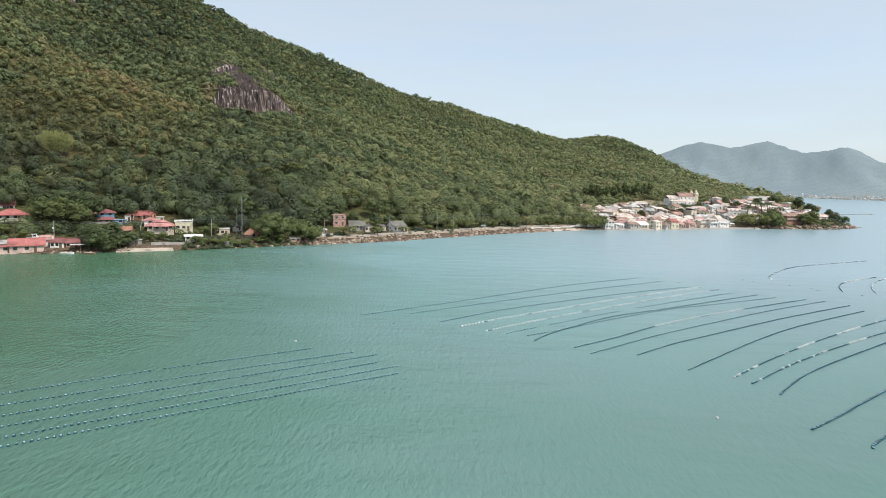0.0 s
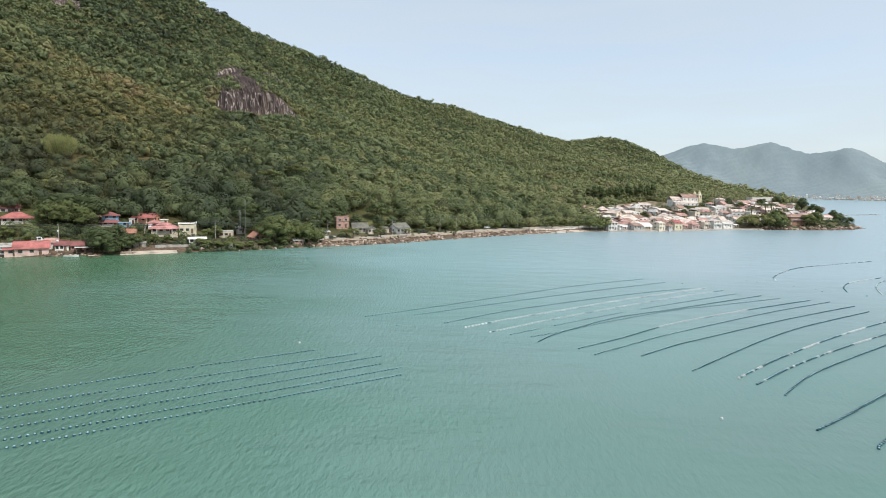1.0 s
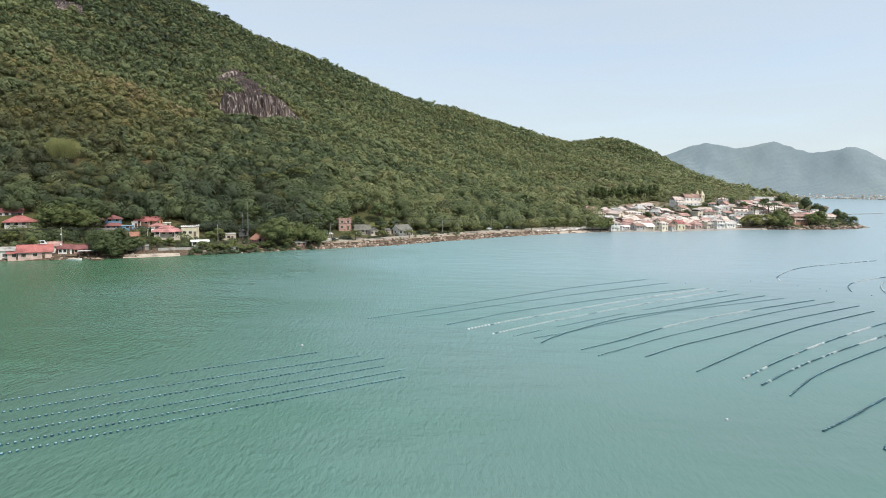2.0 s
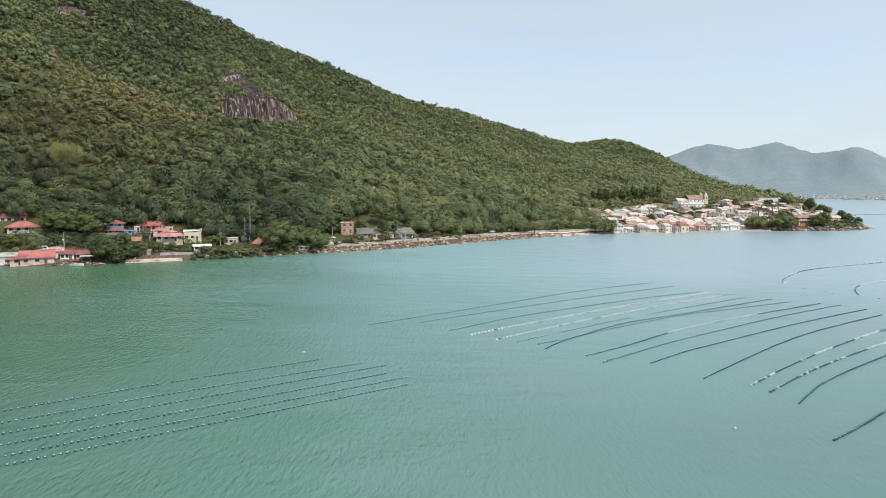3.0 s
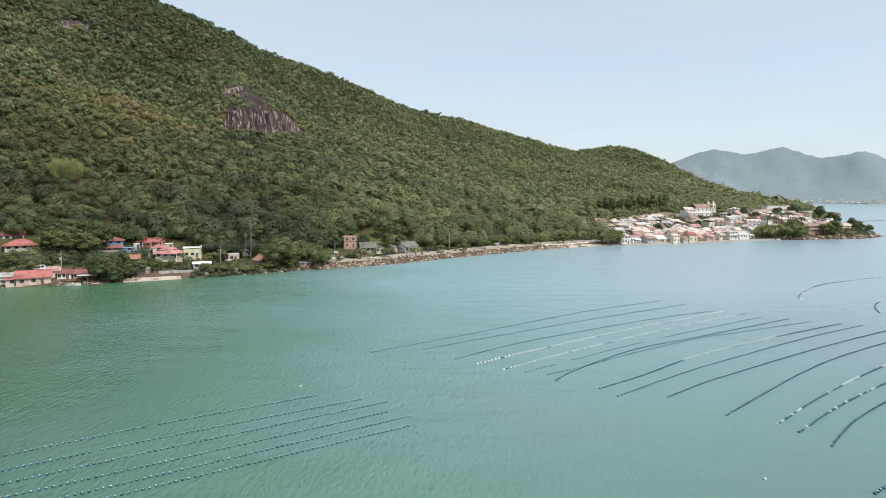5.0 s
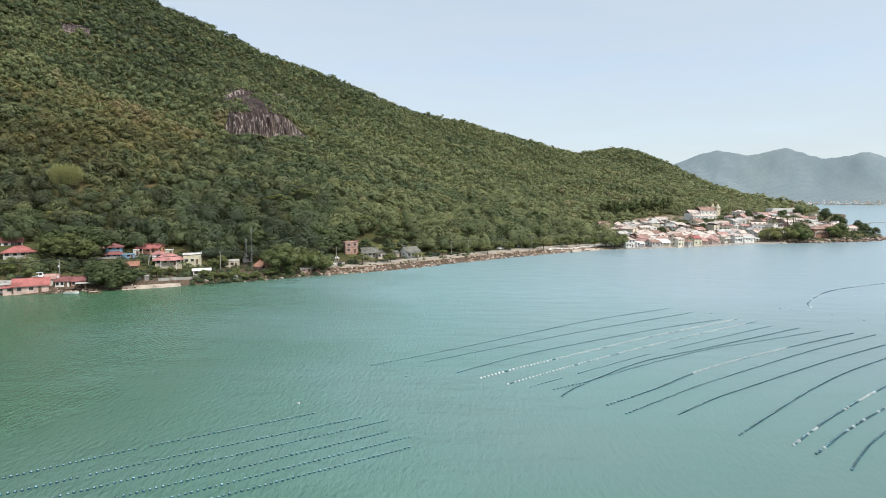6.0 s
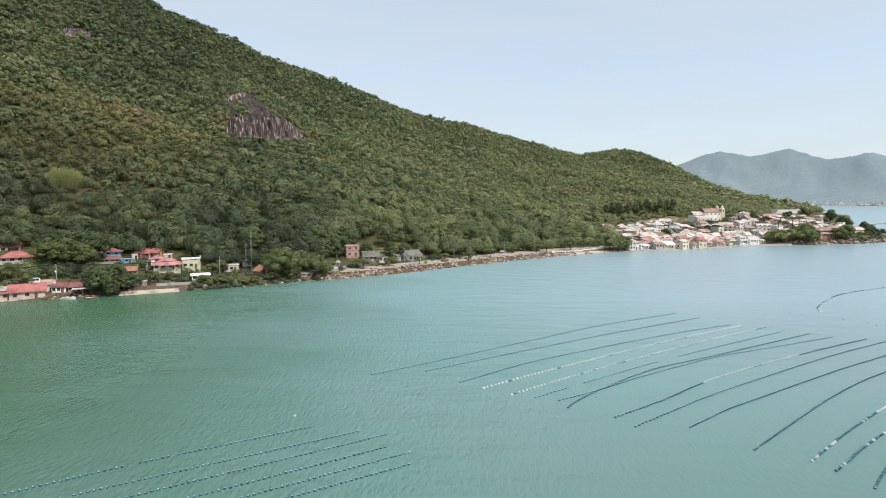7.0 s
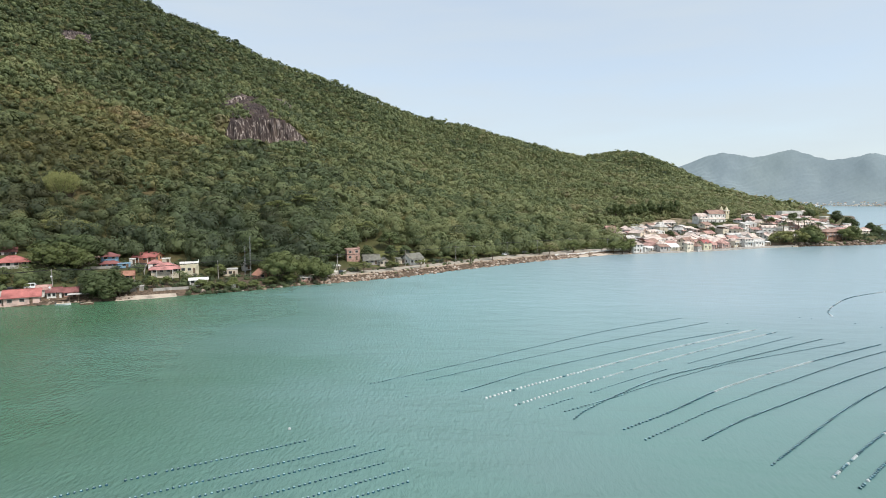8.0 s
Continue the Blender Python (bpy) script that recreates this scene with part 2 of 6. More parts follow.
def cliff_material(name="streaked_cliff", streaks=0.535):
    """Dark rock with pale streaks where water runs down."""
    m, n, l, b = material(name, 0.9, 0, 0.25)
    big = noise_node(n, l, 0.09, 5)
    streak = noise_node(n, l, 0.62, 6, 0.7, (1.0, 1.0, 0.07))
    fine = noise_node(n, l, 1.1, 6, 0.65, (1, 1, 0.5))
    a = ramp_node(n, [(0.35, (0.036, 0.028, 0.028)), (0.55, (0.066, 0.048, 0.044)), (0.72, (0.15, 0.115, 0.090))])
    l.new(big.outputs["Fac"], a.inputs["Fac"])
    k = ramp_node(n, [(streaks, (0, 0, 0)), (streaks + 0.06, (0.9, 0.9, 0.9))])
    l.new(streak.outputs["Fac"], k.inputs["Fac"])
    out = mixed(n, l, a.outputs["Color"], (0.40, 0.335, 0.30), k.outputs["Color"])
    out = mixed(n, l, out, fine.outputs["Fac"], 0.55, "OVERLAY")
    l.new(out, b.inputs["Base Color"])
    bump_to(n, l, b, fine.outputs["Fac"], 1.0, 0.8)
    return m


GLASS = glass_material()
STONES = stone_island()
CLIFF = cliff_material()
DOME = cliff_material("weathered_dome", 0.60)
PALE_ROCK = cliff_material("pale_weathered_rock", 0.47)
TREE_GREEN = foliage("tree_leaves", [(0.0, (0.068, 0.088, 0.044)), (0.35, (0.116, 0.150, 0.062)), (0.7, (0.190, 0.220, 0.080)), (1.0, (0.31, 0.31, 0.12))], 0.3)

# ---- the lie of the land ----
SHORE = [(-700, -160), (-420, 50), (-260, 130), (-190, 165), (-156, 184), (-147.8, 187.4), (-139, 190), (-133.7, 195), (-124.4, 198), (-117, 201), (-107.4, 206.5), (-100, 212),
         (-86.3, 219), (-71.4, 231.4), (-56.7, 241), (-45.5, 249), (-31, 258), (-10.3, 279), (10.7, 299), (34.8, 323), (52, 337), (75, 356.5), (101.5, 373), (131.5, 383.5),
         (176.5, 400), (224.8, 428), (262.4, 440), (307.6, 451), (328, 458), (352, 470), (372, 490), (392, 520), (398, 560), (420, 640), (500, 760), (660, 960), (860, 1250), (900, 1700), (1000, 2600), (-1500, 2600), (-1500, -160)]
SHX, SHY = np.array(SHORE, float).T


def smooth(a, b, v):
    k = np.clip((v - a) / (b - a), 0, 1)
    return k * k * (3 - 2 * k)


def shore_distance(x, y):
    """Metres inland from the waterline; negative over the water."""
    x, y = np.asarray(x, float), np.asarray(y, float)
    best, inside = np.full(x.shape, 1e9), np.zeros(x.shape, bool)
    for i in range(len(SHX)):
        ax, ay, bx, by = SHX[i - 1], SHY[i - 1], SHX[i], SHY[i]
        dx, dy = bx - ax, by - ay
        k = np.clip(((x - ax) * dx + (y - ay) * dy) / (dx * dx + dy * dy), 0, 1)
        best = np.minimum(best, np.hypot(x - ax - k * dx, y - ay - k * dy))
        if ay != by:
            inside ^= ((ay > y) != (by > y)) & (x < ax + (y - ay) / dy * dx)
    return np.where(inside, best, -best)


def along(x, y):
    return 0.866 * (x + 154) + 0.5 * (y - 183), -0.5 * (x + 154) + 0.866 * (y - 183)


def place(s, d):
    return -154 + 0.866 * s - 0.5 * d, 183 + 0.5 * s + 0.866 * d


def lumps(x, y, size, seed):
    """Smooth random relief, about -1 to 1, out of a few crossed waves."""
    rng = np.random.RandomState(seed)
    out = 0
    for _ in range(7):
        a, f, p = rng.uniform(0, 6.28), rng.uniform(0.6, 1.7) * 6.28 / size, rng.uniform(0, 6.28)
        out = out + np.sin((x * math.cos(a) + y * math.sin(a)) * f + p)
    return out / 4.2


ROCK_S = 132                          # the bare rock face on the slope


def rock_line(s):
    return 229 + (s - 105) * 0.4



def ground(x, y):
    x, y = np.asarray(x, float), np.asarray(y, float)
    sd = shore_distance(x, y)
    s, d = along(x, y)
    low = np.where(sd < 0, np.maximum(0.22 * sd, -8), 2.2 * smooth(0, 7, sd))
    # the ridge: height and distance inland along the shore
    top = np.interp(s, [-300, -100, 0, 100, 160, 200, 250, 300, 360, 420, 480, 550, 620, 700, 760, 820, 900, 960, 1020, 1120, 1300], [372.0, 330.0, 286.6, 257.9, 239.0, 220.5, 208.7, 199.2, 179.2, 156.6, 141.0, 128.2, 115.0, 101.0, 102.5, 89.0, 58.0, 29.0, 19.0, 14.0, 3.0])
    far = np.interp(s, [-300, 700, 800, 900, 1000, 1200], [560, 560, 520, 420, 310, 260])
    foot = np.interp(s, [-300, 60, 110, 340, 450, 600], [46, 46, 24, 24, 85, 110])
    bend = np.interp(s, [-100, 0, 170, 300, 480, 700], [1.02, 1.06, 1.25, 1.5, 1.55, 1.3])
    k = (d - foot) / (far - foot)
    up = np.clip(k, 0, 1) ** bend
    hill = top * np.where(k < 1, up, np.clip(1 - (k - 1) * 0.9, 0, 1)) * smooth(0, 60, sd)
    x2, y2 = x - 462, y - 1660
    hill2 = 167 * np.exp(-(x2 * x2 / np.where(x2 > 0, 0.32, 1.0) + y2 * y2 * 0.6) / (2 * 245 ** 2)) * smooth(0, 60, sd)
    town = 13.0 * smooth(8, 75, sd) * smooth(370, 490, s) * (1 - smooth(680, 800, s))
    town = town + 3.5 * smooth(5, 18, sd) * smooth(470, 520, s) * (1 - smooth(700, 760, s))
    terrace = 5.0 * smooth(17, 36, sd) * (1 - smooth(58, 85, s))
    rough = (lumps(x, y, 190, 3) * 5 + lumps(x, y, 70, 5) * 2.5) * (1 - 0.75 * smooth(440, 540, d)) * smooth(60, 260, d) * smooth(80, 240, sd)
    cut, dl = np.exp(-((s - ROCK_S - 6) / 37) ** 4), rock_line(s)
    step = cut * (10 * smooth(dl - 2, dl + 9, d) * (1 - smooth(dl + 9, dl + 80, d)) - 3.5 * smooth(dl - 45, dl - 2, d) * (1 - smooth(dl - 2, dl + 9, d)))
    return low + np.maximum(hill, hill2) + town + terrace + rough + step

# ---- helpers for meshes ----
def mesh_object(name, verts, faces, mat, parent=None, smooth_faces=False):
    me = bpy.data.meshes.new(name)
    me.from_pydata(verts, [], faces)
    me.materials.append(mat)
    if smooth_faces:
        me.polygons.foreach_set("use_smooth", np.ones(len(me.polygons), bool))
    me.update()
    ob = new(name, me)
    ob.parent = parent
    return ob


def part(name, bm, mat, parent, label=""):
    me = bpy.data.meshes.new(name)
    bm.to_mesh(me)
    bm.free()
    me.materials.append(mat)
    ob = new(name, me)
    ob.parent = parent
    return tagged(ob, label)


def box(bm, x0, x1, y0, y1, z0, z1, bevel=0.0):
    r = bmesh.ops.create_cube(bm, size=1, matrix=Matrix.Translation(((x0 + x1) / 2, (y0 + y1) / 2, (z0 + z1) / 2)) @ Matrix.Diagonal((x1 - x0, y1 - y0, z1 - z0, 1)))
    if bevel:
        es = list({e for v in r["verts"] for e in v.link_edges})
        bmesh.ops.bevel(bm, geom=es, offset=bevel, segments=1, affect="EDGES")
    return r["verts"]


def thing(name, m, label, category, group="", kind=""):
    ob = new(name)
    ob.empty_display_size = 0.3
    ob.matrix_world = m
    return tagged(ob, label, category, group, kind)


def gz(x, y):
    return float(ground(np.array([x]), np.array([y]))[0])


def grid_mesh(name, xs, ys, zs, mat):
    """A sheet from rows of places: xs, ys, zs are arrays of one shape."""
    h, w = xs.shape
    v = np.stack([xs.ravel(), ys.ravel(), zs.ravel()], 1)
    i = np.arange(h * w).reshape(h, w)
    f = np.stack([i[:-1, :-1].ravel(), i[:-1, 1:].ravel(), i[1:, 1:].ravel(), i[1:, :-1].ravel()], 1)
    me = bpy.data.meshes.new(name)
    me.vertices.add(len(v))
    me.vertices.foreach_set("co", v.ravel())
    me.loops.add(f.size)
    me.loops.foreach_set("vertex_index", f.ravel())
    me.polygons.add(len(f))
    me.polygons.foreach_set("loop_start", np.arange(0, f.size, 4))
    me.polygons.foreach_set("use_smooth", np.ones(len(f), bool))
    me.update(calc_edges=True)
    me.materials.append(mat)
    return new(name, me)


# ---- water, land and distance ----
wx, wy = np.meshgrid(np.linspace(-4980, 4980, 41), np.linspace(-4980, 4980, 41))
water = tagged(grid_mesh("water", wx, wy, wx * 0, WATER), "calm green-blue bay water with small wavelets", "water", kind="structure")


def land_material():
    m, n, l, b = material("soil_and_grass", 0.95, 0, 0.2)
    g = n.new("ShaderNodeNewGeometry")
    sep = n.new("ShaderNodeSeparateXYZ")
    l.new(g.outputs["Position"], sep.inputs[0])
    big, small = noise_node(n, l, 0.05, 4), noise_node(n, l, 1.2, 5)
    r = ramp_node(n, [(0.3, (0.050, 0.056, 0.022)), (0.5, (0.082, 0.082, 0.034)), (0.7, (0.125, 0.100, 0.050))])
    l.new(big.outputs["Fac"], r.inputs["Fac"])
    sand = ramp_node(n, [(0.35, (0.075, 0.055, 0.04)), (0.65, (0.16, 0.115, 0.08))])
    l.new(small.outputs["Fac"], sand.inputs["Fac"])
    mr = n.new("ShaderNodeMapRange")
    mr.inputs["From Min"].default_value, mr.inputs["From Max"].default_value = 2.0, 3.0
    l.new(sep.outputs["Z"], mr.inputs["Value"])
    out = mixed(n, l, sand.outputs["Color"], r.outputs["Color"], mr.outputs["Result"])
    out = mixed(n, l, out, small.outputs["Fac"], 0.3, "OVERLAY")
    l.new(out, b.inputs["Base Color"])
    bump_to(n, l, b, small.outputs["Fac"], 0.6, 0.3)
    return m


LAND = land_material()
ls = np.arange(-420, 1600, 6.0)
ld = np.concatenate([np.arange(-60, 150, 2.5), np.arange(150, 330, 4.0), np.arange(330, 1500, 9.0)])
gs, gd = np.meshgrid(ls, ld)
gx, gy = place(gs, gd)
land = tagged(grid_mesh("ground", gx, gy, ground(gx, gy), LAND), "steep hillside and flat shore of soil, grass and sand", "ground", kind="structure")


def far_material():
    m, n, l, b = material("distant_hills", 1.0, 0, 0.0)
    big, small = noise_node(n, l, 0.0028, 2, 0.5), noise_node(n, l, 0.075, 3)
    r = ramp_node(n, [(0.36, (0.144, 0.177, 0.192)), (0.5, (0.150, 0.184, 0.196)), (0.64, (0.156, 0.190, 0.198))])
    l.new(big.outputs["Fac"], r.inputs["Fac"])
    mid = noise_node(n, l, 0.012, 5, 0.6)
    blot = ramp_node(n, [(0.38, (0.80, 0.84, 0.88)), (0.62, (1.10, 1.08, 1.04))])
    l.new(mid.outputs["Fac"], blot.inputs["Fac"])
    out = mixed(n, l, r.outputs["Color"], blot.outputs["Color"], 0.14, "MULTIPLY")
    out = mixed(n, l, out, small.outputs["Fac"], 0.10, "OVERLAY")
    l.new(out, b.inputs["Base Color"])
    # aerial haze put in by colour: blue-grey base plus a glow of its own
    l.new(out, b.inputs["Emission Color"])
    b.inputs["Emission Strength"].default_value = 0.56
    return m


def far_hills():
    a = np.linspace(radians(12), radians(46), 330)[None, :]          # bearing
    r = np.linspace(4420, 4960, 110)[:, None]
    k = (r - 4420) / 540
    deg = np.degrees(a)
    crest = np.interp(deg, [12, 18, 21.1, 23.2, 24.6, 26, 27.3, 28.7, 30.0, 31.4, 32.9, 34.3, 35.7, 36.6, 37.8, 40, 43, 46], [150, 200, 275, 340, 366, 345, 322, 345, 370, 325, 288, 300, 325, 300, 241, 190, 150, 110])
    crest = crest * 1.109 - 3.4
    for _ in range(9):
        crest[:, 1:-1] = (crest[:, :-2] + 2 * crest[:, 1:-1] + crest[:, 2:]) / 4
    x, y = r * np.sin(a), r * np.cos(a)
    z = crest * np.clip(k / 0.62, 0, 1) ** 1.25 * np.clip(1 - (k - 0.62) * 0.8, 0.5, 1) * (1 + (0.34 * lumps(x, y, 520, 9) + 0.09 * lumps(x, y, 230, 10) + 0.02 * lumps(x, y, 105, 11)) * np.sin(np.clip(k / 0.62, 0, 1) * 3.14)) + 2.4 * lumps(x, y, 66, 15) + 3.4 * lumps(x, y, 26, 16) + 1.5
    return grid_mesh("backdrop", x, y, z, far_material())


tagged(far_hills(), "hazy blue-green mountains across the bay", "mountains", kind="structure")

# ---- forest ----
def crown_template(rng, leaves=120, flat=0.75, leaf=0.17, lobes=9):
    """Vertices and triangles of one crown of unit radius: a small dark core and a shell of leaf sprays on lumpy boughs."""
    bm = bmesh.new()
    bmesh.ops.create_icosphere(bm, subdivisions=1, radius=0.44)
    for v in bm.verts:
        v.co *= rng.uniform(0.85, 1.1)
        v.co.z *= flat
    bm.verts.index_update()
    vs = [tuple(v.co) for v in bm.verts]
    fs = [tuple(v.index for v in f.verts) for f in bm.faces]
    bm.free()
    ns = [np.array(v) / np.linalg.norm(v) for v in vs]
    lump = rng.normal(size=(lobes, 3))
    lump[:, 2] = np.abs(lump[:, 2]) * 0.9 - 0.15
    lump /= np.linalg.norm(lump, axis=1)[:, None]
    for i in range(leaves):
        # sprays gather on the boughs and thin out between them
        d = lump[i % lobes] + rng.normal(size=3) * 0.42
        d /= np.linalg.norm(d)
        d[2] = max(d[2], -0.45)
        k = float(np.max(lump @ d))
        c = d * (0.68 + 0.31 * max(0.0, k) ** 3 + rng.uniform(-0.06, 0.06))
        c[2] *= flat
        nrm = d + rng.normal(size=3) * 0.22 + np.array([0, 0, 0.3])
        nrm /= np.linalg.norm(nrm)
        u = np.cross(nrm, rng.normal(size=3))
        u /= np.linalg.norm(u)
        w = np.cross(nrm, u)
        size = leaf * rng.uniform(0.65, 1.4)
        # each bough shades as one soft puff
        near = lump[int(np.argmax(lump @ d))] * 0.5
        soft = c - near * np.array([1, 1, flat])
        soft = soft / (np.linalg.norm(soft) + 1e-6) + 1.3 * d + 0.22 * nrm
        soft /= np.linalg.norm(soft)
        j = len(vs)
        ns += [soft] * 3
        for a in (0, 2.1, 4.2):
            a += rng.uniform(-0.5, 0.5)
            vs.append(tuple(c + size * (u * math.cos(a) + w * math.sin(a)) - nrm * size * 0.15))
        fs.append((j, j + 1, j + 2))
    return np.array(vs), np.array(fs), np.array(ns)


def crowns_mesh(name, templates, pos, radius, height, tone, rng, mat, warm=None):
    """Many crowns in one mesh, tone kept per crown."""
    V, Fc, T, N, W, base = [], [], [], [], [], 0
    kind = rng.randint(len(templates), size=len(pos))
    turn = rng.uniform(0, 6.283, len(pos))
    for k, (tv, tf, *tn) in enumerate(templates):
        idx = np.where(kind == k)[0]
        if not len(idx):
            continue
        c, s = np.cos(turn[idx])[:, None], np.sin(turn[idx])[:, None]
        x = (tv[:, 0] * c - tv[:, 1] * s) * radius[idx, None] + pos[idx, 0, None]
        y = (tv[:, 0] * s + tv[:, 1] * c) * radius[idx, None] + pos[idx, 1, None]
        z = tv[:, 2] * height[idx, None] + pos[idx, 2, None]
        V.append(np.stack([x, y, z], 2).reshape(-1, 3))
        off = base + np.arange(len(idx))[:, None, None] * len(tv)
        Fc.append((tf[None] + off).reshape(-1, 3))
        T.append(np.repeat(tone[idx], len(tv)))
        if warm is not None:
            W.append(np.repeat(warm[idx], len(tv)))
        if tn:
            q = tn[0]
            N.append(np.stack([q[:, 0] * c - q[:, 1] * s, q[:, 0] * s + q[:, 1] * c, np.broadcast_to(q[:, 2], x.shape)], 2).reshape(-1, 3))
        base += len(idx) * len(tv)
    V, Fc, T = np.concatenate(V), np.concatenate(Fc), np.concatenate(T)
    me = bpy.data.meshes.new(name)
    me.vertices.add(len(V))
    me.vertices.foreach_set("co", V.ravel())
    me.loops.add(Fc.size)
    me.loops.foreach_set("vertex_index", Fc.ravel())
    me.polygons.add(len(Fc))
    me.polygons.foreach_set("loop_start", np.arange(0, Fc.size, 3))
    me.update(calc_edges=True)
    me.attributes.new("tone", "FLOAT", "POINT").data.foreach_set("value", T)
    if W:
        me.attributes.new("warm", "FLOAT", "POINT").data.foreach_set("value", np.concatenate(W))
    me.materials.append(mat)
    if N:
        me.polygons.foreach_set("use_smooth", np.ones(len(Fc), bool))
        me.normals_split_custom_set_from_vertices(np.concatenate(N))
    return new(name, me)


def blob(s, d, s0, d0, rs, rd):
    return np.exp(-((s - s0) / rs) ** 2 - ((d - d0) / rd) ** 2)


rng = np.random.RandomState(11)
NEAR = [crown_template(rng, 140, f, 0.145, n) for f, n in ((0.62, 9), (0.75, 12), (0.85, 8), (0.7, 14), (0.95, 10), (1.1, 9))]
FINE = [crown_template(rng, 420, f, 0.086, n) for f, n in ((0.62, 13), (0.75, 17), (0.9, 12), (0.7, 19), (1.05, 14))]
MID = [crown_template(rng, 58, f, 0.205, n) for f, n in ((0.62, 5), (0.75, 7), (0.85, 6), (0.95, 5))]
FAR = [crown_template(rng, 32, f, 0.265, n) for f, n in ((0.65, 4), (0.8, 5), (0.95, 5))]

DISTANT = [crown_template(rng, 20, f, 0.33, n) for f, n in ((0.65, 4), (0.8, 5), (0.95, 4))]


def scatter(s0, s1, d0, d1, step):
    a, b = np.meshgrid(np.arange(s0, s1, step), np.arange(d0, d1, step))
    a, b = a.ravel() + rng.uniform(-0.48, 0.48, a.size) * step, b.ravel() + rng.uniform(-0.48, 0.48, b.size) * step
    return a, b


def forest(name, s, d, size, templates, label):
    x, y = place(s, d)
    sd = shore_distance(x, y)
    # open places: the built shore, yards, the town, the meadow and the rock face
    edge = np.interp(s, [-200, 22, 26, 66, 70, 98, 102, 122, 128, 152, 158, 180, 188, 335, 350, 380, 600, 640, 700], [25, 25, 53, 53, 31, 31, 17, 17, 46, 46, 30, 28, 18, 18, 40, 84, 88, 75, 40]) + 2 * lumps(x, y, 30, 8)
    keep = sd > edge
    # crowns come in stands of larger and smaller trees
    stand = np.exp(0.20 * lumps(x, y, 46, 31) + 0.12 * lumps(x, y, 19, 32))
    keep &= rng.uniform(size=s.size) < np.minimum(1.0, 1.45 * stand ** -1.5)
    keep &= ~((s > -17) & (s < 10) & (sd > 32) & (sd < 55))
    keep &= rng.uniform(size=s.size) > 1.6 * blob(s, sd, 162, 40, 20, 18)
    keep &= np.hypot(x - 216, y - 508) > 19
    keep &= ~((s > 422) & (s < 486) & (d > 100) & (d < 128) & (sd > 80))
    keep &= np.hypot(s - 12, (d - 108) / 0.8) > 9
    keep &= np.hypot((x - 310) / 1.4, y - 540) > 16
    up = d - rock_line(s)
    keep &= ~((np.abs(s - ROCK_S - 2.5) < 30.5) & (up > -6) & (up < 9) & ~((s > 140) & (up < -3.6) & (rng.uniform(size=s.size) < 0.35)))
    keep &= ~((np.abs(s - ROCK_S - 40) < 8) & (up > -5) & (up < 8) & (rng.uniform(size=s.size) < 0.6))
    # the dome is bare along a gully and a ledge, with scrub between
    dice = rng.uniform(size=s.size)
    keep &= dice > 1.5 * blob(s, up, 137, 32, 10, 28) + 1.7 * blob(s, up, 129, 73 + 0.9 * (s - 129), 17, 14)
    keep &= rng.uniform(size=s.size) > 2.0 * blob(s, d, 1, 358, 12, 11) + 1.6 * blob(s, d, 184, 370, 12, 15)
    s, d, x, y, sd, stand = s[keep], d[keep], x[keep], y[keep], sd[keep], stand[keep]
    dry = blob(s, d, 10, 150, 50, 55) + 0.5 * blob(s, d, 60, 205, 60, 40) + 0.9 * blob(s, d, ROCK_S + 46, rock_line(ROCK_S + 46), 12, 12)
    gold = blob(s, d, 20, 215, 40, 30) + 0.8 * blob(s, d, 60, 250, 30, 40)
    radius = 0.92 * size * np.clip(np.exp(rng.normal(0, 0.28, s.size)) * stand, 0.55, 1.7) * (1 - 0.22 * np.clip(dry, 0, 1))
    tall = radius * rng.uniform(0.8, 1.35, s.size) * (1 - 0.2 * smooth(330, 420, d))
    sort = rng.uniform(size=s.size)
    # the smooth() terms in s lighten farther crowns: aerial haze put into leaf tone
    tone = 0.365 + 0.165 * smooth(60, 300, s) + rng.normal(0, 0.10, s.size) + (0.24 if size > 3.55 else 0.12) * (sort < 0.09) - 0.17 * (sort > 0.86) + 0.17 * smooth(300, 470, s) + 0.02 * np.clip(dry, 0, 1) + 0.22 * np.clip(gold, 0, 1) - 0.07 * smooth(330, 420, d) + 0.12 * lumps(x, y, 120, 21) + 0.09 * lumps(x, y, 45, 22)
    # two paler, yellower strips down the slope
    tone += 0.33 * np.exp(-((d - np.interp(s, [-60, -33, 5, 42, 64, 100], [278, 268, 252, 232, 222, 203])) / 13) ** 2) * (s < 100)
    tone += 0.24 * np.exp(-((s - np.interp(d, [190, 235, 280], [301, 296, 286])) / 8) ** 2) * smooth(165, 195, d) * (1 - smooth(280, 310, d))
    tone += 0.10 * blob(s, d, 60, 235, 70, 45) - 0.5 * blob(s, d, 106, 201, 14, 8)
    tone += 0.55 * blob(s, up[keep], ROCK_S - 30, 6, 6, 18) + 0.25 * blob(s, up[keep], ROCK_S + 44, 8, 9, 9)
    # haze below the ridge, also put in as a paler leaf tone
    tone += 0.11 * blob(s, d, 275, 340, 75, 110)
    tone -= 0.19 * (1 - smooth(60, 150, sd)) * (1 - smooth(95, 150, s))
    tone += 0.06 * (1 - smooth(120, 220, sd)) * smooth(110, 160, s)
    big = rng.uniform(size=s.size) < 0.06
    radius, tall = np.where(big, radius * 1.45, radius), np.where(big, tall * 1.4, tall)
    z = ground(x, y) + tall * 0.25 + 0.3 + size * rng.uniform(-0.2, 0.45, s.size) + 2.2 * (1 - smooth(90, 160, sd)) * (1 - smooth(160, 300, s)) + 1.9 * smooth(430, 540, d) * smooth(100, 200, s)
    yard = (s < 26) & (sd < 36) | (s > 350) & (s < 700) & (sd < 110)
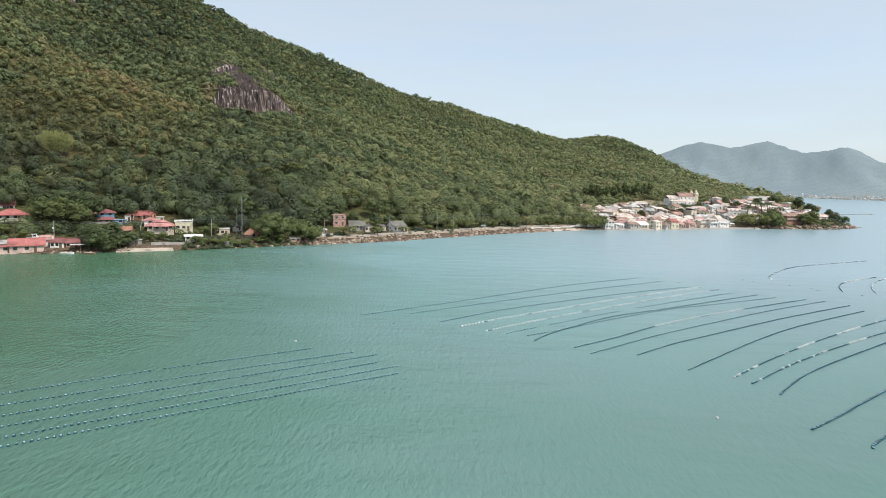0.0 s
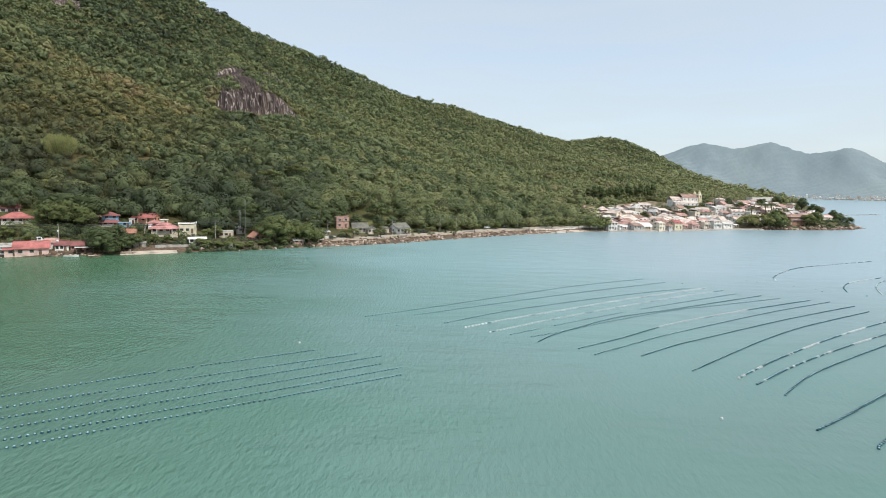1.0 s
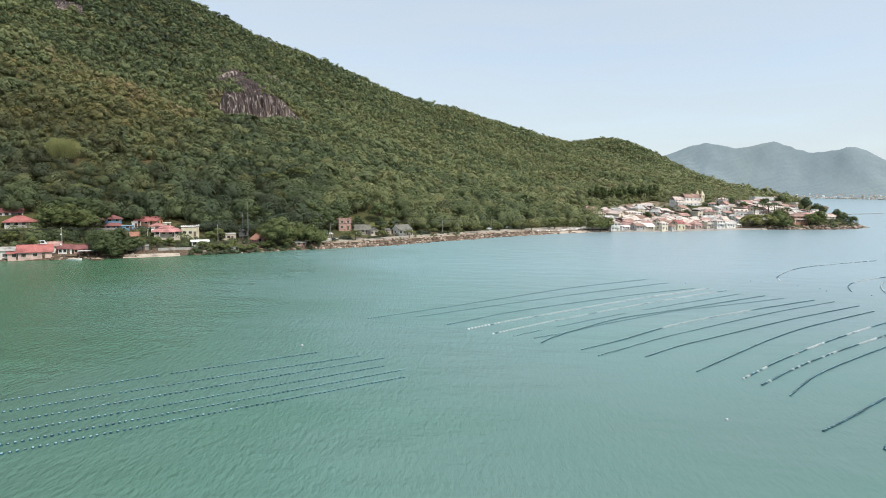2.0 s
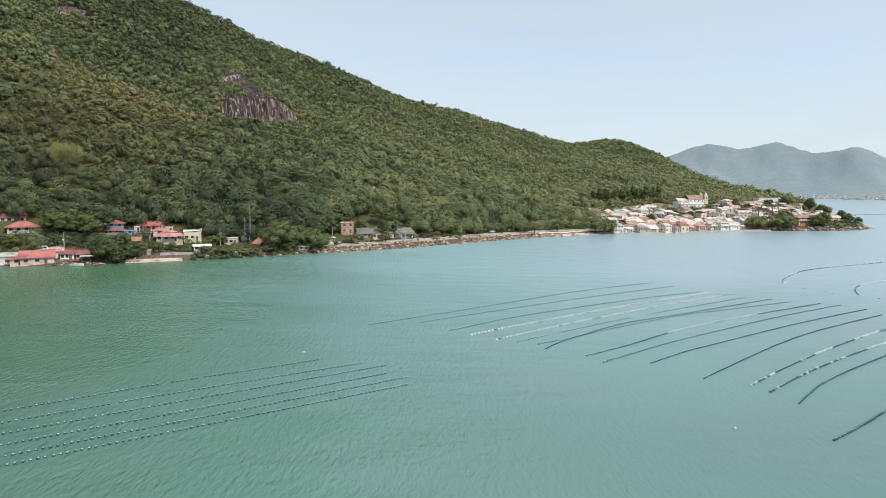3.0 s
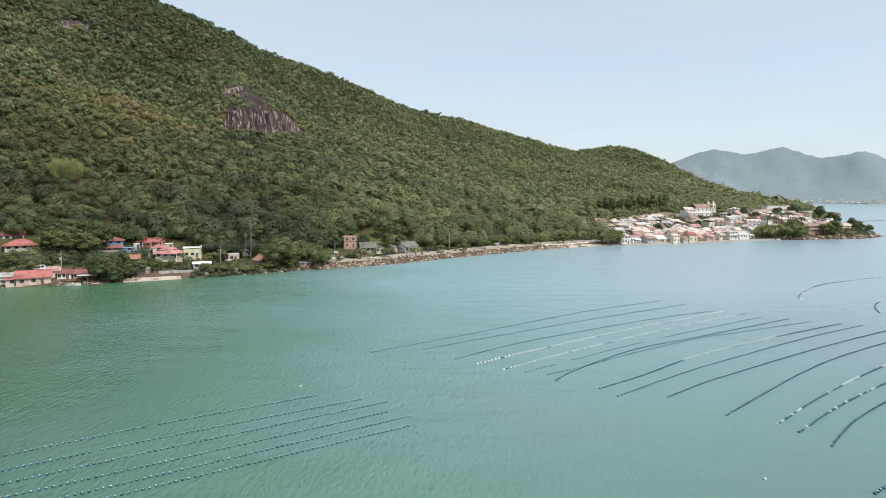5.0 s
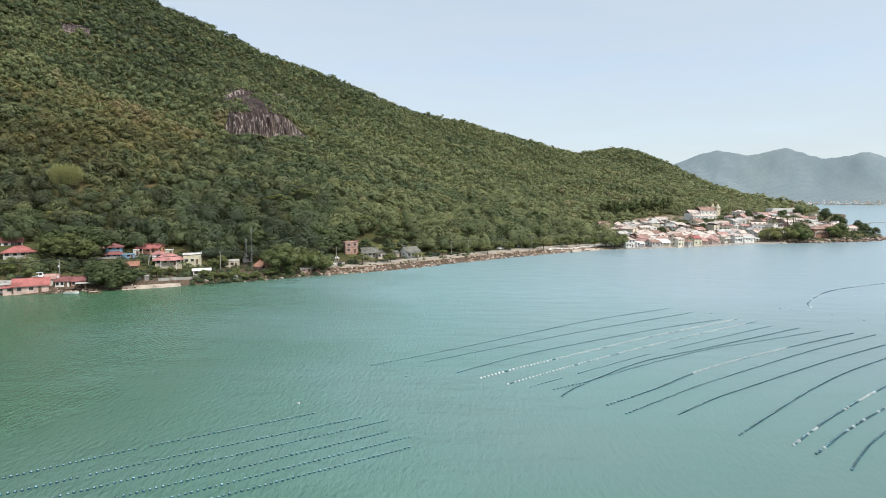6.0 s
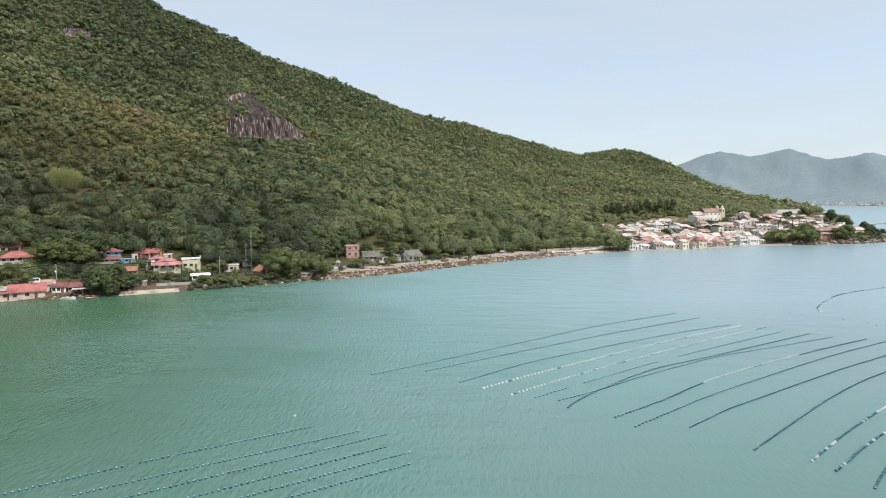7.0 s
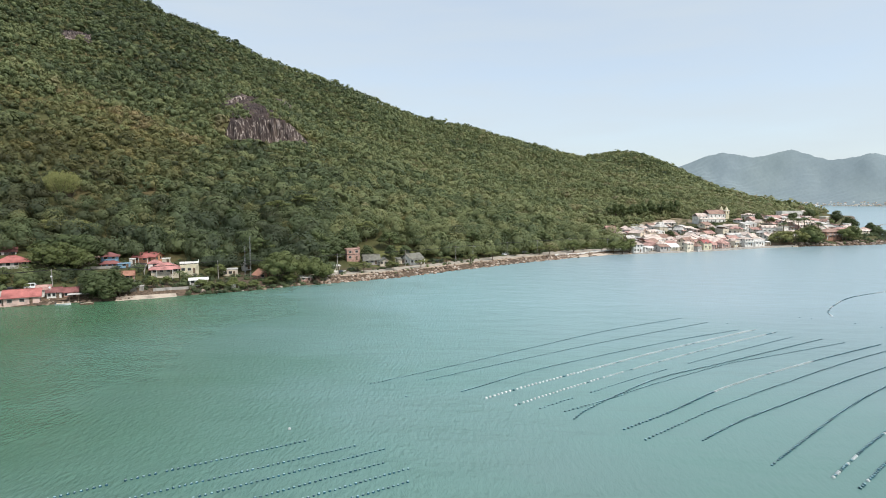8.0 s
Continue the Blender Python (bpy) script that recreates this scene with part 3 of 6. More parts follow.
    z, tall, radius = np.where(yard, ground(x, y) + 0.6, z), np.where(yard, tall * 0.7, tall), np.where(yard, radius * 0.8, radius)
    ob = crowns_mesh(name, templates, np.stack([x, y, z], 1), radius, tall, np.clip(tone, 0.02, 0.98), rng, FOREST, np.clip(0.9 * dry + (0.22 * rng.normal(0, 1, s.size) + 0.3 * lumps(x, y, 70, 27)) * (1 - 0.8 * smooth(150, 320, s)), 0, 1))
    return tagged(ob, label, "forest", kind="stuff")


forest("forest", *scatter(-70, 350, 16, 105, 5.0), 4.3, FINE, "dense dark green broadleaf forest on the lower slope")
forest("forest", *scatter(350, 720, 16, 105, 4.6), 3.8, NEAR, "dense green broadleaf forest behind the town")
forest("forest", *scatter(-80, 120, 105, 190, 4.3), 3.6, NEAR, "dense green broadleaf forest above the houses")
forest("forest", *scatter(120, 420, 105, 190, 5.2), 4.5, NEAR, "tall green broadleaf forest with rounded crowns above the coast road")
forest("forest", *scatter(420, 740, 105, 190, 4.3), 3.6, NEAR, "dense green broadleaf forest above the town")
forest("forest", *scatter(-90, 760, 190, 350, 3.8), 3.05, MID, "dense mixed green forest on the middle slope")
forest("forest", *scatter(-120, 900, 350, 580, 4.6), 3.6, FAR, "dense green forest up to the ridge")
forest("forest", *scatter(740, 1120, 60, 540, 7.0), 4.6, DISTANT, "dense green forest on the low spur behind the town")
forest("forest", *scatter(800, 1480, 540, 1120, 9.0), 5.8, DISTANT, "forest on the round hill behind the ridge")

# ---- rock faces on the slope ----
def cliff(name, s0, s1, d0, d1, slant, swell, label, seed, mat=None, ragged=1.0):
    """Bare rock that skins the slope: upright ribs, ledges and a ragged border that dives into the ground."""
    u, v = np.meshgrid(np.linspace(0, 1, 110), np.linspace(0, 1, 60))
    rg = np.random.RandomState(seed)
    s = s0 + (s1 - s0) * u
    d = d0 + slant * (s - s0) + (d1 - d0) * v
    x, y = place(s, d)
    edge = np.minimum(np.minimum(u, 1 - u) * (s1 - s0), np.minimum(v * 1.6, 1 - v) * (d1 - d0) * 1.3)
    edge = edge + ragged * (1.6 * lumps(s, d, 13, seed) + 0.8 * lumps(s, d, 5, seed + 5))
    ribs = lumps(s * 5, d, 16, seed + 1) * 0.55 + np.abs(lumps(s * 9, d, 18, seed + 3)) * 0.9 + lumps(s, d * 3, 12, seed + 2) * 0.5
    ribs = ribs * ragged ** 0.6 + (ragged - 1) * 0.5 * lumps(s, d, 15, seed + 8)
    lift = 0.5 + swell * np.sin(u * 3.1416) * np.sin(v * 3.1416) + 0.9 * ribs + rg.uniform(-0.15, 0.15, s.shape)
    lift = np.where(edge > 0, lift * np.clip(edge / 2.5, 0, 1), -1.5)
    z = ground(x, y) + 0.5 * lift
    x, y = x + 0.43 * lift, y - 0.75 * lift
    return tagged(grid_mesh(name, x, y, z, mat or CLIFF), label, "cliff", kind="structure")


def sheer_face(s0, s1, label):
    """A steep wall of upright ribs below the dome, with a ledge on top and rubble at the foot."""
    u, v = np.meshgrid(np.linspace(0, 1, 150), np.concatenate([np.linspace(0, 1, 26), 1 + np.linspace(0.05, 0.5, 6)]))
    wall, back = np.minimum(v, 1), np.maximum(v - 1, 0)
    s = s0 + (s1 - s0) * u + 8 * (1 - wall) * (1 - u) ** 3
    line = rock_line(s)
    fx, fy = place(s, line - 2.5)
    tx, ty = place(s, line + 9.5)
    foot = ground(fx, fy) - 0.6
    end = np.clip(np.minimum(u / 0.07, (1 - u) / 0.24), 0, 1) ** 0.8
    height = (ground(tx, ty) - 1.0 + 1.3 * lumps(s, s * 0, 9, 71) + 0.6 * lumps(s, s * 0, 3.5, 76) - foot) * (0.3 + 0.7 * end)
    ribs = 0.7 * lumps(s, wall * 3, 5.5, 72) + 0.5 * np.abs(lumps(s, wall * 2, 2.6, 73)) + 0.5 * lumps(s, wall * 9, 7, 74)
    d = line - 2.5 + 4.2 * wall ** 1.3 + 16 * back - (0.9 + 1.3 * np.sin(wall * 3.1)) * ribs * (1 - 2 * back) - 1.2 * (1 - wall) ** 3
    z = foot + height * wall - 2.5 * back + 0.25 * lumps(s, wall * 14, 3, 75)
    x, y = place(s, d)
    return tagged(grid_mesh("rock_face", x, y, z, CLIFF), label, "cliff", kind="structure")


sheer_face(ROCK_S - 29, ROCK_S + 45, "sheer dark rock face with pale water streaks in the forest")
cliff("rock_face", ROCK_S - 25, ROCK_S + 27, rock_line(ROCK_S - 25) + 5, rock_line(ROCK_S - 25) + 98, 0.45, 4.0, "rounded dark rock dome above the rock face", 6, DOME, 2.6)
cliff("rock_face", ROCK_S - 20, ROCK_S + 7, rock_line(ROCK_S - 20) + 58, rock_line(ROCK_S - 20) + 74, 1.25, 5.5, "pale weathered rock ledge on top of the dome", 8, PALE_ROCK, 1.5)
cliff("rock_face", -12, 14, 346, 372, 0.1, 2.0, "small bare rock outcrop high in the forest", 7)
cliff("rock_face", ROCK_S + 40, ROCK_S + 64, 348, 376, 0.9, 3.5, "small pale rock outcrop beside the rock face", 9, PALE_ROCK)


# ---- road, stones and boulders along the shore ----
def shore_line(n_per=4):
    p = np.array(SHORE[3:33], float)
    out = []
    for a, b in zip(p[:-1], p[1:]):
        for k in np.linspace(0, 1, max(2, int(np.hypot(*(b - a)) / n_per)), endpoint=False):
            out.append(a + (b - a) * k)
    out = np.array(out)
    for _ in range(6):
        out[1:-1] = (out[:-2] + 2 * out[1:-1] + out[2:]) / 4
    t = np.gradient(out, axis=0)
    t /= np.hypot(t[:, 0], t[:, 1])[:, None]
    return out, np.stack([-t[:, 1], t[:, 0]], 1)


LINE, INLAND = shore_line()
LINE_S = along(LINE[:, 0], LINE[:, 1])[0]


def strip(name, s0, s1, offs, mat, lift, label, category):
    k = (LINE_S > s0) & (LINE_S < s1)
    c, n = LINE[k], INLAND[k]
    o = np.array(offs)[:, None]
    x, y = c[None, :, 0] + n[None, :, 0] * o, c[None, :, 1] + n[None, :, 1] * o
    return tagged(grid_mesh(name, x, y, ground(x, y) + lift, mat), label, category, kind="structure")


strip("beach", 37, 61, (-2, -0.8, 0.4, 1.4, 2.4), SAND, 0.2, "narrow strip of pale sand below the houses", "beach")
strip("beach", 258, 352, (-2.5, -1, 0.5, 2, 3.2), SAND, 0.2, "narrow pale sand beach beside the town", "beach")
strip("meadow", 138, 192, (23, 28, 33, 38, 43, 48), GRASS, 0.08, "small olive-green grass slope behind the road houses", "grass")
strip("road", 112, 345, (6.8, 8, 10, 12, 14, 16), ASPHALT, 0.14, "pale sandy coast road behind the stone bank", "road")
bs, bd = np.meshgrid(np.linspace(420, 488, 34), np.linspace(100, 129, 20))
bx, by = place(bs, bd)
tagged(grid_mesh("bank", bx, by, ground(bx, by) + 0.12 + 0.5 * lumps(bx, by, 9, 2), DRY), "bare brown earth bank with dry grass above the town", "bank", kind="structure")
strip("verge", 114, 300, (5.0, 5.8, 6.7), EARTH, 0.2, "pale earth verge between the stones and the road", "verge")
strip("road", -110, 36, (16.5, 18, 20, 21), ASPHALT, 0.12, "pale narrow road behind the boathouses", "road")


def boulder_template(rg):
    bm = bmesh.new()
    bmesh.ops.create_icosphere(bm, subdivisions=1, radius=1)
    for v in bm.verts:
        v.co *= rg.uniform(0.78, 1.18)
        v.co.z *= 0.72
    bm.verts.index_update()
    r = np.array([tuple(v.co) for v in bm.verts]), np.array([tuple(v.index for v in f.verts) for f in bm.faces])
    bm.free()
    return r


brng = np.random.RandomState(31)
BOULDERS = [boulder_template(brng) for _ in range(6)]


def stones(name, s0, s1, o0, o1, count, size, label):
    k = np.where((LINE_S > s0) & (LINE_S < s1))[0]
    i = brng.choice(k, count)
    o = brng.uniform(o0, o1, count)
    x = LINE[i, 0] + INLAND[i, 0] * o + brng.uniform(-2.2, 2.2, count)
    y = LINE[i, 1] + INLAND[i, 1] * o + brng.uniform(-1.4, 1.4, count)
    keep = lumps(x, y, 15, 61) + 0.5 * lumps(x, y, 5, 62) > -0.45
    x, y = x[keep], y[keep]
    r = size * brng.uniform(0.5, 1.4, len(x)) ** 1.6
    z = np.maximum(ground(x, y), -0.15) + 0.2 * r
    return tagged(crowns_mesh(name, BOULDERS, np.stack([x, y, z], 1), r, r, r * 0, brng, STONES), label, "stones", kind="stuff")


stones("stone_bank", 112, 300, -0.3, 5.0, 2300, 0.56, "heaped brown and grey stones of the shore bank")
stones("stone_bank", 70, 112, 0.0, 4.0, 130, 0.55, "scattered brown stones along the wooded waterline")
stones("stone_bank", -6, 44, 0.0, 3.0, 90, 0.45, "scattered stones at the foot of the boathouses")
stones("stone_bank", 300, 480, 0.0, 3.0, 160, 0.5, "low stones along the town waterfront")
stones("stone_bank", 478, 625, -0.8, 7.0, 560, 1.0, "pale granite boulders round the wooded point")


lx = np.linspace(0, 1, 90)
qx, qy = 552 + 140 * lx + brng.uniform(-4, 4, 90), 772 + 118 * lx + 8 * np.sin(lx * 5) + brng.uniform(-6, 6, 90)
qr = brng.uniform(0.25, 0.9, 90)
tagged(crowns_mesh("rock_spit", BOULDERS, np.stack([qx, qy, 0.1 * qr], 1), qr * 1.6, qr, qr * 0, brng, STONES), "low line of rocks in the water beyond the point", "rocks", kind="stuff")


def boulder(x, y, r, label):
    v, f = BOULDERS[int(abs(x * 7)) % 6]
    ob = mesh_object("boulder", [tuple(p) for p in v * r], [tuple(int(i) for i in q) for q in f], STONE)
    ob.location = (x, y, max(gz(x, y), -0.2) + 0.25 * r)
    ob.rotation_euler = (0, 0, x)
    return tagged(ob, label, "boulder", "boulders")


for x, y, r in ((296.3, 451.2, 2.2), (303.4, 453, 1.8), (315.2, 454.1, 2.6), (326.6, 458.9, 2.0), (339.1, 464.9, 2.4), (350.7, 471.8, 2.8), (361.4, 479.9, 2.0), (373.1, 493.2, 2.2), (278.3, 445.1, 1.6), (283.4, 448.4, 1.9)):
    boulder(x, y, r, "large pale granite boulder at the waterline")
for x, y, r in ((-97, 215.5, 1.3), (-120.5, 201, 1.1), (-92, 217.5, 0.9), (-66, 238, 1.1)):
    boulder(x, y, r, "rounded brown boulder at the edge of the sand")

# ---- shellfish farm: longlines of floats ----
def float_mesh(name, mat, squash):
    bm = bmesh.new()
    bmesh.ops.create_uvsphere(bm, u_segments=8, v_segments=8, radius=0.5)
    for v in bm.verts:
        v.co.z *= squash
        if v.co.z > 0.36 * squash:
            v.co.x *= 0.9
            v.co.y *= 0.9
    bmesh.ops.create_cone(bm, cap_ends=True, segments=6, radius1=0.10, radius2=0.06, depth=0.14, matrix=Matrix.Translation((0, 0, 0.5 * squash + 0.04)))
    me = bpy.data.meshes.new(name)
    bm.to_mesh(me)
    bm.free()
    me.materials.append(mat)
    # the sun's highlight is painted on the crown of each float as a paler slot
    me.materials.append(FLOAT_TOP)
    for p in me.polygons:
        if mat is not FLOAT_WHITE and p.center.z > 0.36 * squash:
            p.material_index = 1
    me.polygons.foreach_set("use_smooth", np.ones(len(me.polygons), bool))
    return me


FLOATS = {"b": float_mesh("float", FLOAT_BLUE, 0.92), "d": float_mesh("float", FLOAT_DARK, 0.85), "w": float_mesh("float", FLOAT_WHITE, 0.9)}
frng = random.Random(5)


def curve_points(pts, spacing):
    """Even steps along a smooth curve through the points."""
    p = np.array([pts[0], *pts, pts[-1]], float)
    p[0], p[-1] = 2 * p[1] - p[2], 2 * p[-2] - p[-3]
    out = []
    for i in range(1, len(p) - 2):
        for k in np.linspace(0, 1, 60, endpoint=False):
            a, b, c, d = p[i - 1:i + 3]
            out.append(0.5 * (2 * b + (c - a) * k + (2 * a - 5 * b + 4 * c - d) * k * k + (3 * b - a - 3 * c + d) * k ** 3))
    out = np.array(out + [p[-2]])
    run = np.concatenate([[0], np.cumsum(np.hypot(*np.diff(out, axis=0).T))])
    at = np.arange(0, run[-1], spacing)
    return np.stack([np.interp(at, run, out[:, 0]), np.interp(at, run, out[:, 1])], 1)


def longline(*pts, spacing=0.90, size=0.32, kinds="b", whites=(), gaps=(), label="line of floats", group="longlines"):
    """One rope with its floats; whites and gaps are stretches, as shares of the length."""
    p = curve_points(pts, spacing)
    rope_at = p[::2]
    line = thing("longline", pose(p[0][0], p[0][1], 0), label, "float line", group)
    ang = np.linspace(0, 6.283, 5)[:-1]
    vs, fs = [], []
    for i, (x, y) in enumerate(rope_at):
        t = rope_at[min(i + 1, len(rope_at) - 1)] - rope_at[max(i - 1, 0)]
        t = t / (np.hypot(*t) + 1e-9)
        for a in ang:
            vs.append((x - p[0][0] - t[1] * 0.03 * math.cos(a), y - p[0][1] + t[0] * 0.03 * math.cos(a), -0.04 + 0.03 * math.sin(a)))
        if i:
            for k in range(4):
                fs.append(((i - 1) * 4 + k, (i - 1) * 4 + (k + 1) % 4, i * 4 + (k + 1) % 4, i * 4 + k))
    mesh_object("rope", vs, fs, ROPE, line)
    for i, (x, y) in enumerate(p):
        k = i / max(1, len(p) - 1)
        if any(a <= k <= b for a, b in gaps) or frng.random() < 0.006:
            continue
        kind = frng.choice(kinds)
        if any(a <= k <= b for a, b in whites) and frng.random() < 0.93:
            kind = "w"
        f = new("float", FLOATS[kind])
        f.parent = line
        sc = size * frng.uniform(0.92, 1.12)
        f.scale = (sc, sc, sc)
        f.location = (x - p[0][0] + frng.uniform(-0.04, 0.04), y - p[0][1] + frng.uniform(-0.04, 0.04), sc * 0.18)
        f.rotation_euler = (frng.uniform(-0.3, 0.3), frng.uniform(-0.3, 0.3), frng.uniform(0, 6))
    return line


PALE = "floating line of dull blue round floats on the water"
for pts, gap in ((((-22.0, 87.3), (-42.1, 74.6), (-57.0, 63.8), (-78, 48.6)), ((0.335, 0.355),)), (((-14.5, 85.9), (-38.9, 70.7), (-54.2, 60.3), (-76, 45.4)), ()),
                 (((-10.2, 85.0), (-37.2, 67.3), (-51.4, 57.6), (-74, 42.2)), ()), (((-9.7, 80.9), (-35.5, 63.8), (-50.0, 54.3), (-72, 39.8)), ()),
                 (((-6.3, 79.4), (-34.1, 60.9), (-47.9, 51.6), (-70, 36.7)), ()), (((-6.0, 76.0), (-32.9, 58.6), (-45.4, 50.3), (-68, 35.4)), ())):
    longline(*pts, spacing=0.66, size=0.35, kinds="bbbbd", gaps=gap, label=PALE, group="pale float lines")
DARK = "floating line of dark plastic floats on the water"
SPECK = "floating line of dark and white floats on the water"
longline((-16.5, 112.7), (-0.5, 125.2), (17.3, 139.7), (39.7, 157.6), (66.1, 174.4), spacing=0.87, size=0.36, kinds="d", label=DARK)
longline((-6.0, 115.3), (16.4, 131.7), (40.8, 148.9), (71.2, 168.7), spacing=0.87, size=0.36, kinds="d", label=DARK)
longline((0.8, 108.8), (15.3, 121.7), (30.7, 132.5), (53.0, 147.0), (75.0, 159.3), spacing=0.90, size=0.38, kinds="ddb", label=DARK)
longline((5.0, 105.5), (14.3, 113.1), (28.8, 124.0), (48.7, 138.8), (80.1, 159.9), spacing=0.97, size=0.46, kinds="dbw", whites=((0.0, 0.97),), label=SPECK)
longline((9.8, 102.3), (19.8, 110.6), (37.3, 124.3), (63.7, 143.5), (83.4, 156.7), spacing=0.97, size=0.41, kinds="dbw", whites=((0.03, 0.33), (0.37, 0.95)), gaps=((0.335, 0.36),), label=SPECK)
longline((13.8, 101.0), (24.1, 109.1), (42.3, 123.0), (61.0, 135.9), (84.6, 151.6), spacing=1.01, size=0.34, kinds="db", gaps=((0.1, 0.14), (0.42, 0.5)), label=DARK)
longline((18.6, 96.6), (21.8, 100.9), (29.9, 109.1), (40.4, 118.3), (57.6, 128.9), (91.2, 149.9), spacing=0.90, size=0.41, kinds="d", label=DARK)
longline((17.7, 99.7), (26.3, 105.6), (38.4, 114.9), (57.1, 127.5), (68.5, 133.3), (94.0, 146.2), spacing=0.94, size=0.36, kinds="d", label=DARK)
longline((25.3, 92.7), (34.8, 99.9), (51.3, 113.6), (76.9, 130.2), (101.7, 144.8), spacing=0.92, size=0.43, kinds="ddb", whites=((0.30, 0.68),), label=SPECK)
longline((27.3, 89.1), (36.6, 96.6), (47.9, 105.3), (80.2, 127.5), (105.7, 143.0), spacing=0.99, size=0.38, kinds="d", label=DARK)
longline((35.5, 89.1), (44.6, 96.5), (55.8, 104.2), (81.2, 121.2), (109.2, 138.3), spacing=0.73, size=0.37, kinds="d", label=DARK)
longline((41.2, 81.7), (53.0, 92.1), (65.1, 102.5), (80.7, 114.3), (107.6, 131.5), spacing=0.71, size=0.37, kinds="d", label=DARK)
longline((47.0, 78.6), (55.5, 85.9), (63.3, 92.2), (75.9, 101.8), (92.4, 113.4), (108.3, 123.8), spacing=0.71, size=0.41, kinds="ddddddw", whites=((0.0, 0.03), (0.10, 0.13), (0.36, 0.47), (0.62, 0.78)), label=SPECK)
longline((48.5, 76.0), (58.2, 84.0), (69.5, 92.4), (84.3, 102.5), (98.8, 112.0), spacing=0.73, size=0.41, kinds="ddddddw", whites=((0.45, 0.50), (0.66, 0.8)), label=SPECK)
longline((50.1, 71.7), (53.7, 75.3), (59.8, 80.8), (69.6, 88.1), (91.5, 103.1), spacing=0.71, size=0.37, kinds="db", label=DARK)
longline((46.9, 59.9), (53.3, 64.2), (60.8, 69.6), (73.0, 78.1), spacing=0.73, size=0.40, kinds="d", label=DARK)
longline((50.9, 55.3), (52.7, 56.9), (60.8, 62.5), spacing=0.73, size=0.40, kinds="d", label=DARK)
longline((111.4, 177.3), (115.0, 184.7), (124.5, 196.2), (138.1, 209.5), (153.8, 219.8), (191.2, 240.0), spacing=0.94, size=0.41, kinds="ddw", label=DARK)
longline((122.4, 159.6), (127.4, 167.8), (134.7, 176.0), (144.6, 182.9), (156.8, 190.5), spacing=0.87, size=0.41, kinds="d", whites=((0.45, 0.9),), label=SPECK)
longline((131.0, 157.1), (137.2, 167.1), (147.2, 178.7), (164.3, 192.8), spacing=0.87, size=0.41, kinds="dw", label=SPECK)


def marker(x, y, size, kind, label):
    f = new("marker_buoy", FLOATS[kind])
    f.scale = (size, size, size)
    f.location = (x, y, size * 0.15)
    return tagged(f, label, "buoy", "marker buoys")


marker(-25.5, 91.5, 0.5, "w", "white round marker buoy alone on the water")
marker(36.4, 62.7, 0.42, "w", "white round marker buoy alone on the water")
for x, y in ((-9.1, 106.0), (101.0, 175.9), (103.3, 174.0), (75.8, 167.2), (111.5, 167.8), (115.5, 163.4), (114.9, 159.6), (124.0, 153.7)):
    marker(x, y, 0.38, "d", "dark marker buoy alone on the water")

# ---- single trees ----
trng = np.random.RandomState(77)


def limb_mesh(name, segs):
    """Tapered limbs: segs of (from, to, radius at the foot, radius at the tip)."""
    vs, fs = [], []
    for a, b, r0, r1 in segs:
        a, b = Vector(a), Vector(b)
        t = (b - a).normalized()
        u = t.orthogonal().normalized()
        w = t.cross(u)
        i = len(vs)
        for c, r in ((a, r0), (a.lerp(b, 0.5) + u * (b - a).length * 0.04, (r0 + r1) / 2), (b, r1)):
            for k in range(6):
                vs.append(tuple(c + (u * math.cos(k * 1.047) + w * math.sin(k * 1.047)) * r))
        for row in (0, 6):
            for k in range(6):
                fs.append((i + row + k, i + row + (k + 1) % 6, i + row + 6 + (k + 1) % 6, i + row + 6 + k))
    me = bpy.data.meshes.new(name)
    me.from_pydata(vs, [], fs)
    me.materials.append(BARK)
    me.polygons.foreach_set("use_smooth", np.ones(len(me.polygons), bool))
    return me


def leafy(n, rg, spread, low, high, size, droop=0.0):
    """Loose leaf blades within a flattened dome."""
    vs, fs = [], []
    for _ in range(n):
        a, r = rg.uniform(0, 6.283), spread * math.sqrt(rg.uniform(0, 1))
        z = low + (high - low) * rg.uniform(0, 1) * (1 - 0.7 * (r / spread) ** 2)
        c = np.array([r * math.cos(a), r * math.sin(a), z])
        d = rg.normal(size=3)
        d[2] = d[2] * 0.5 - droop
        d /= np.linalg.norm(d)
        w = np.cross(d, rg.normal(size=3))
        w /= np.linalg.norm(w)
        s = size * rg.uniform(0.6, 1.4)
        i = len(vs)
        vs += [tuple(c - d * s), tuple(c + w * s * 0.42), tuple(c + d * s), tuple(c - w * s * 0.42)]
        fs.append((i, i + 1, i + 2, i + 3))
    return vs, fs


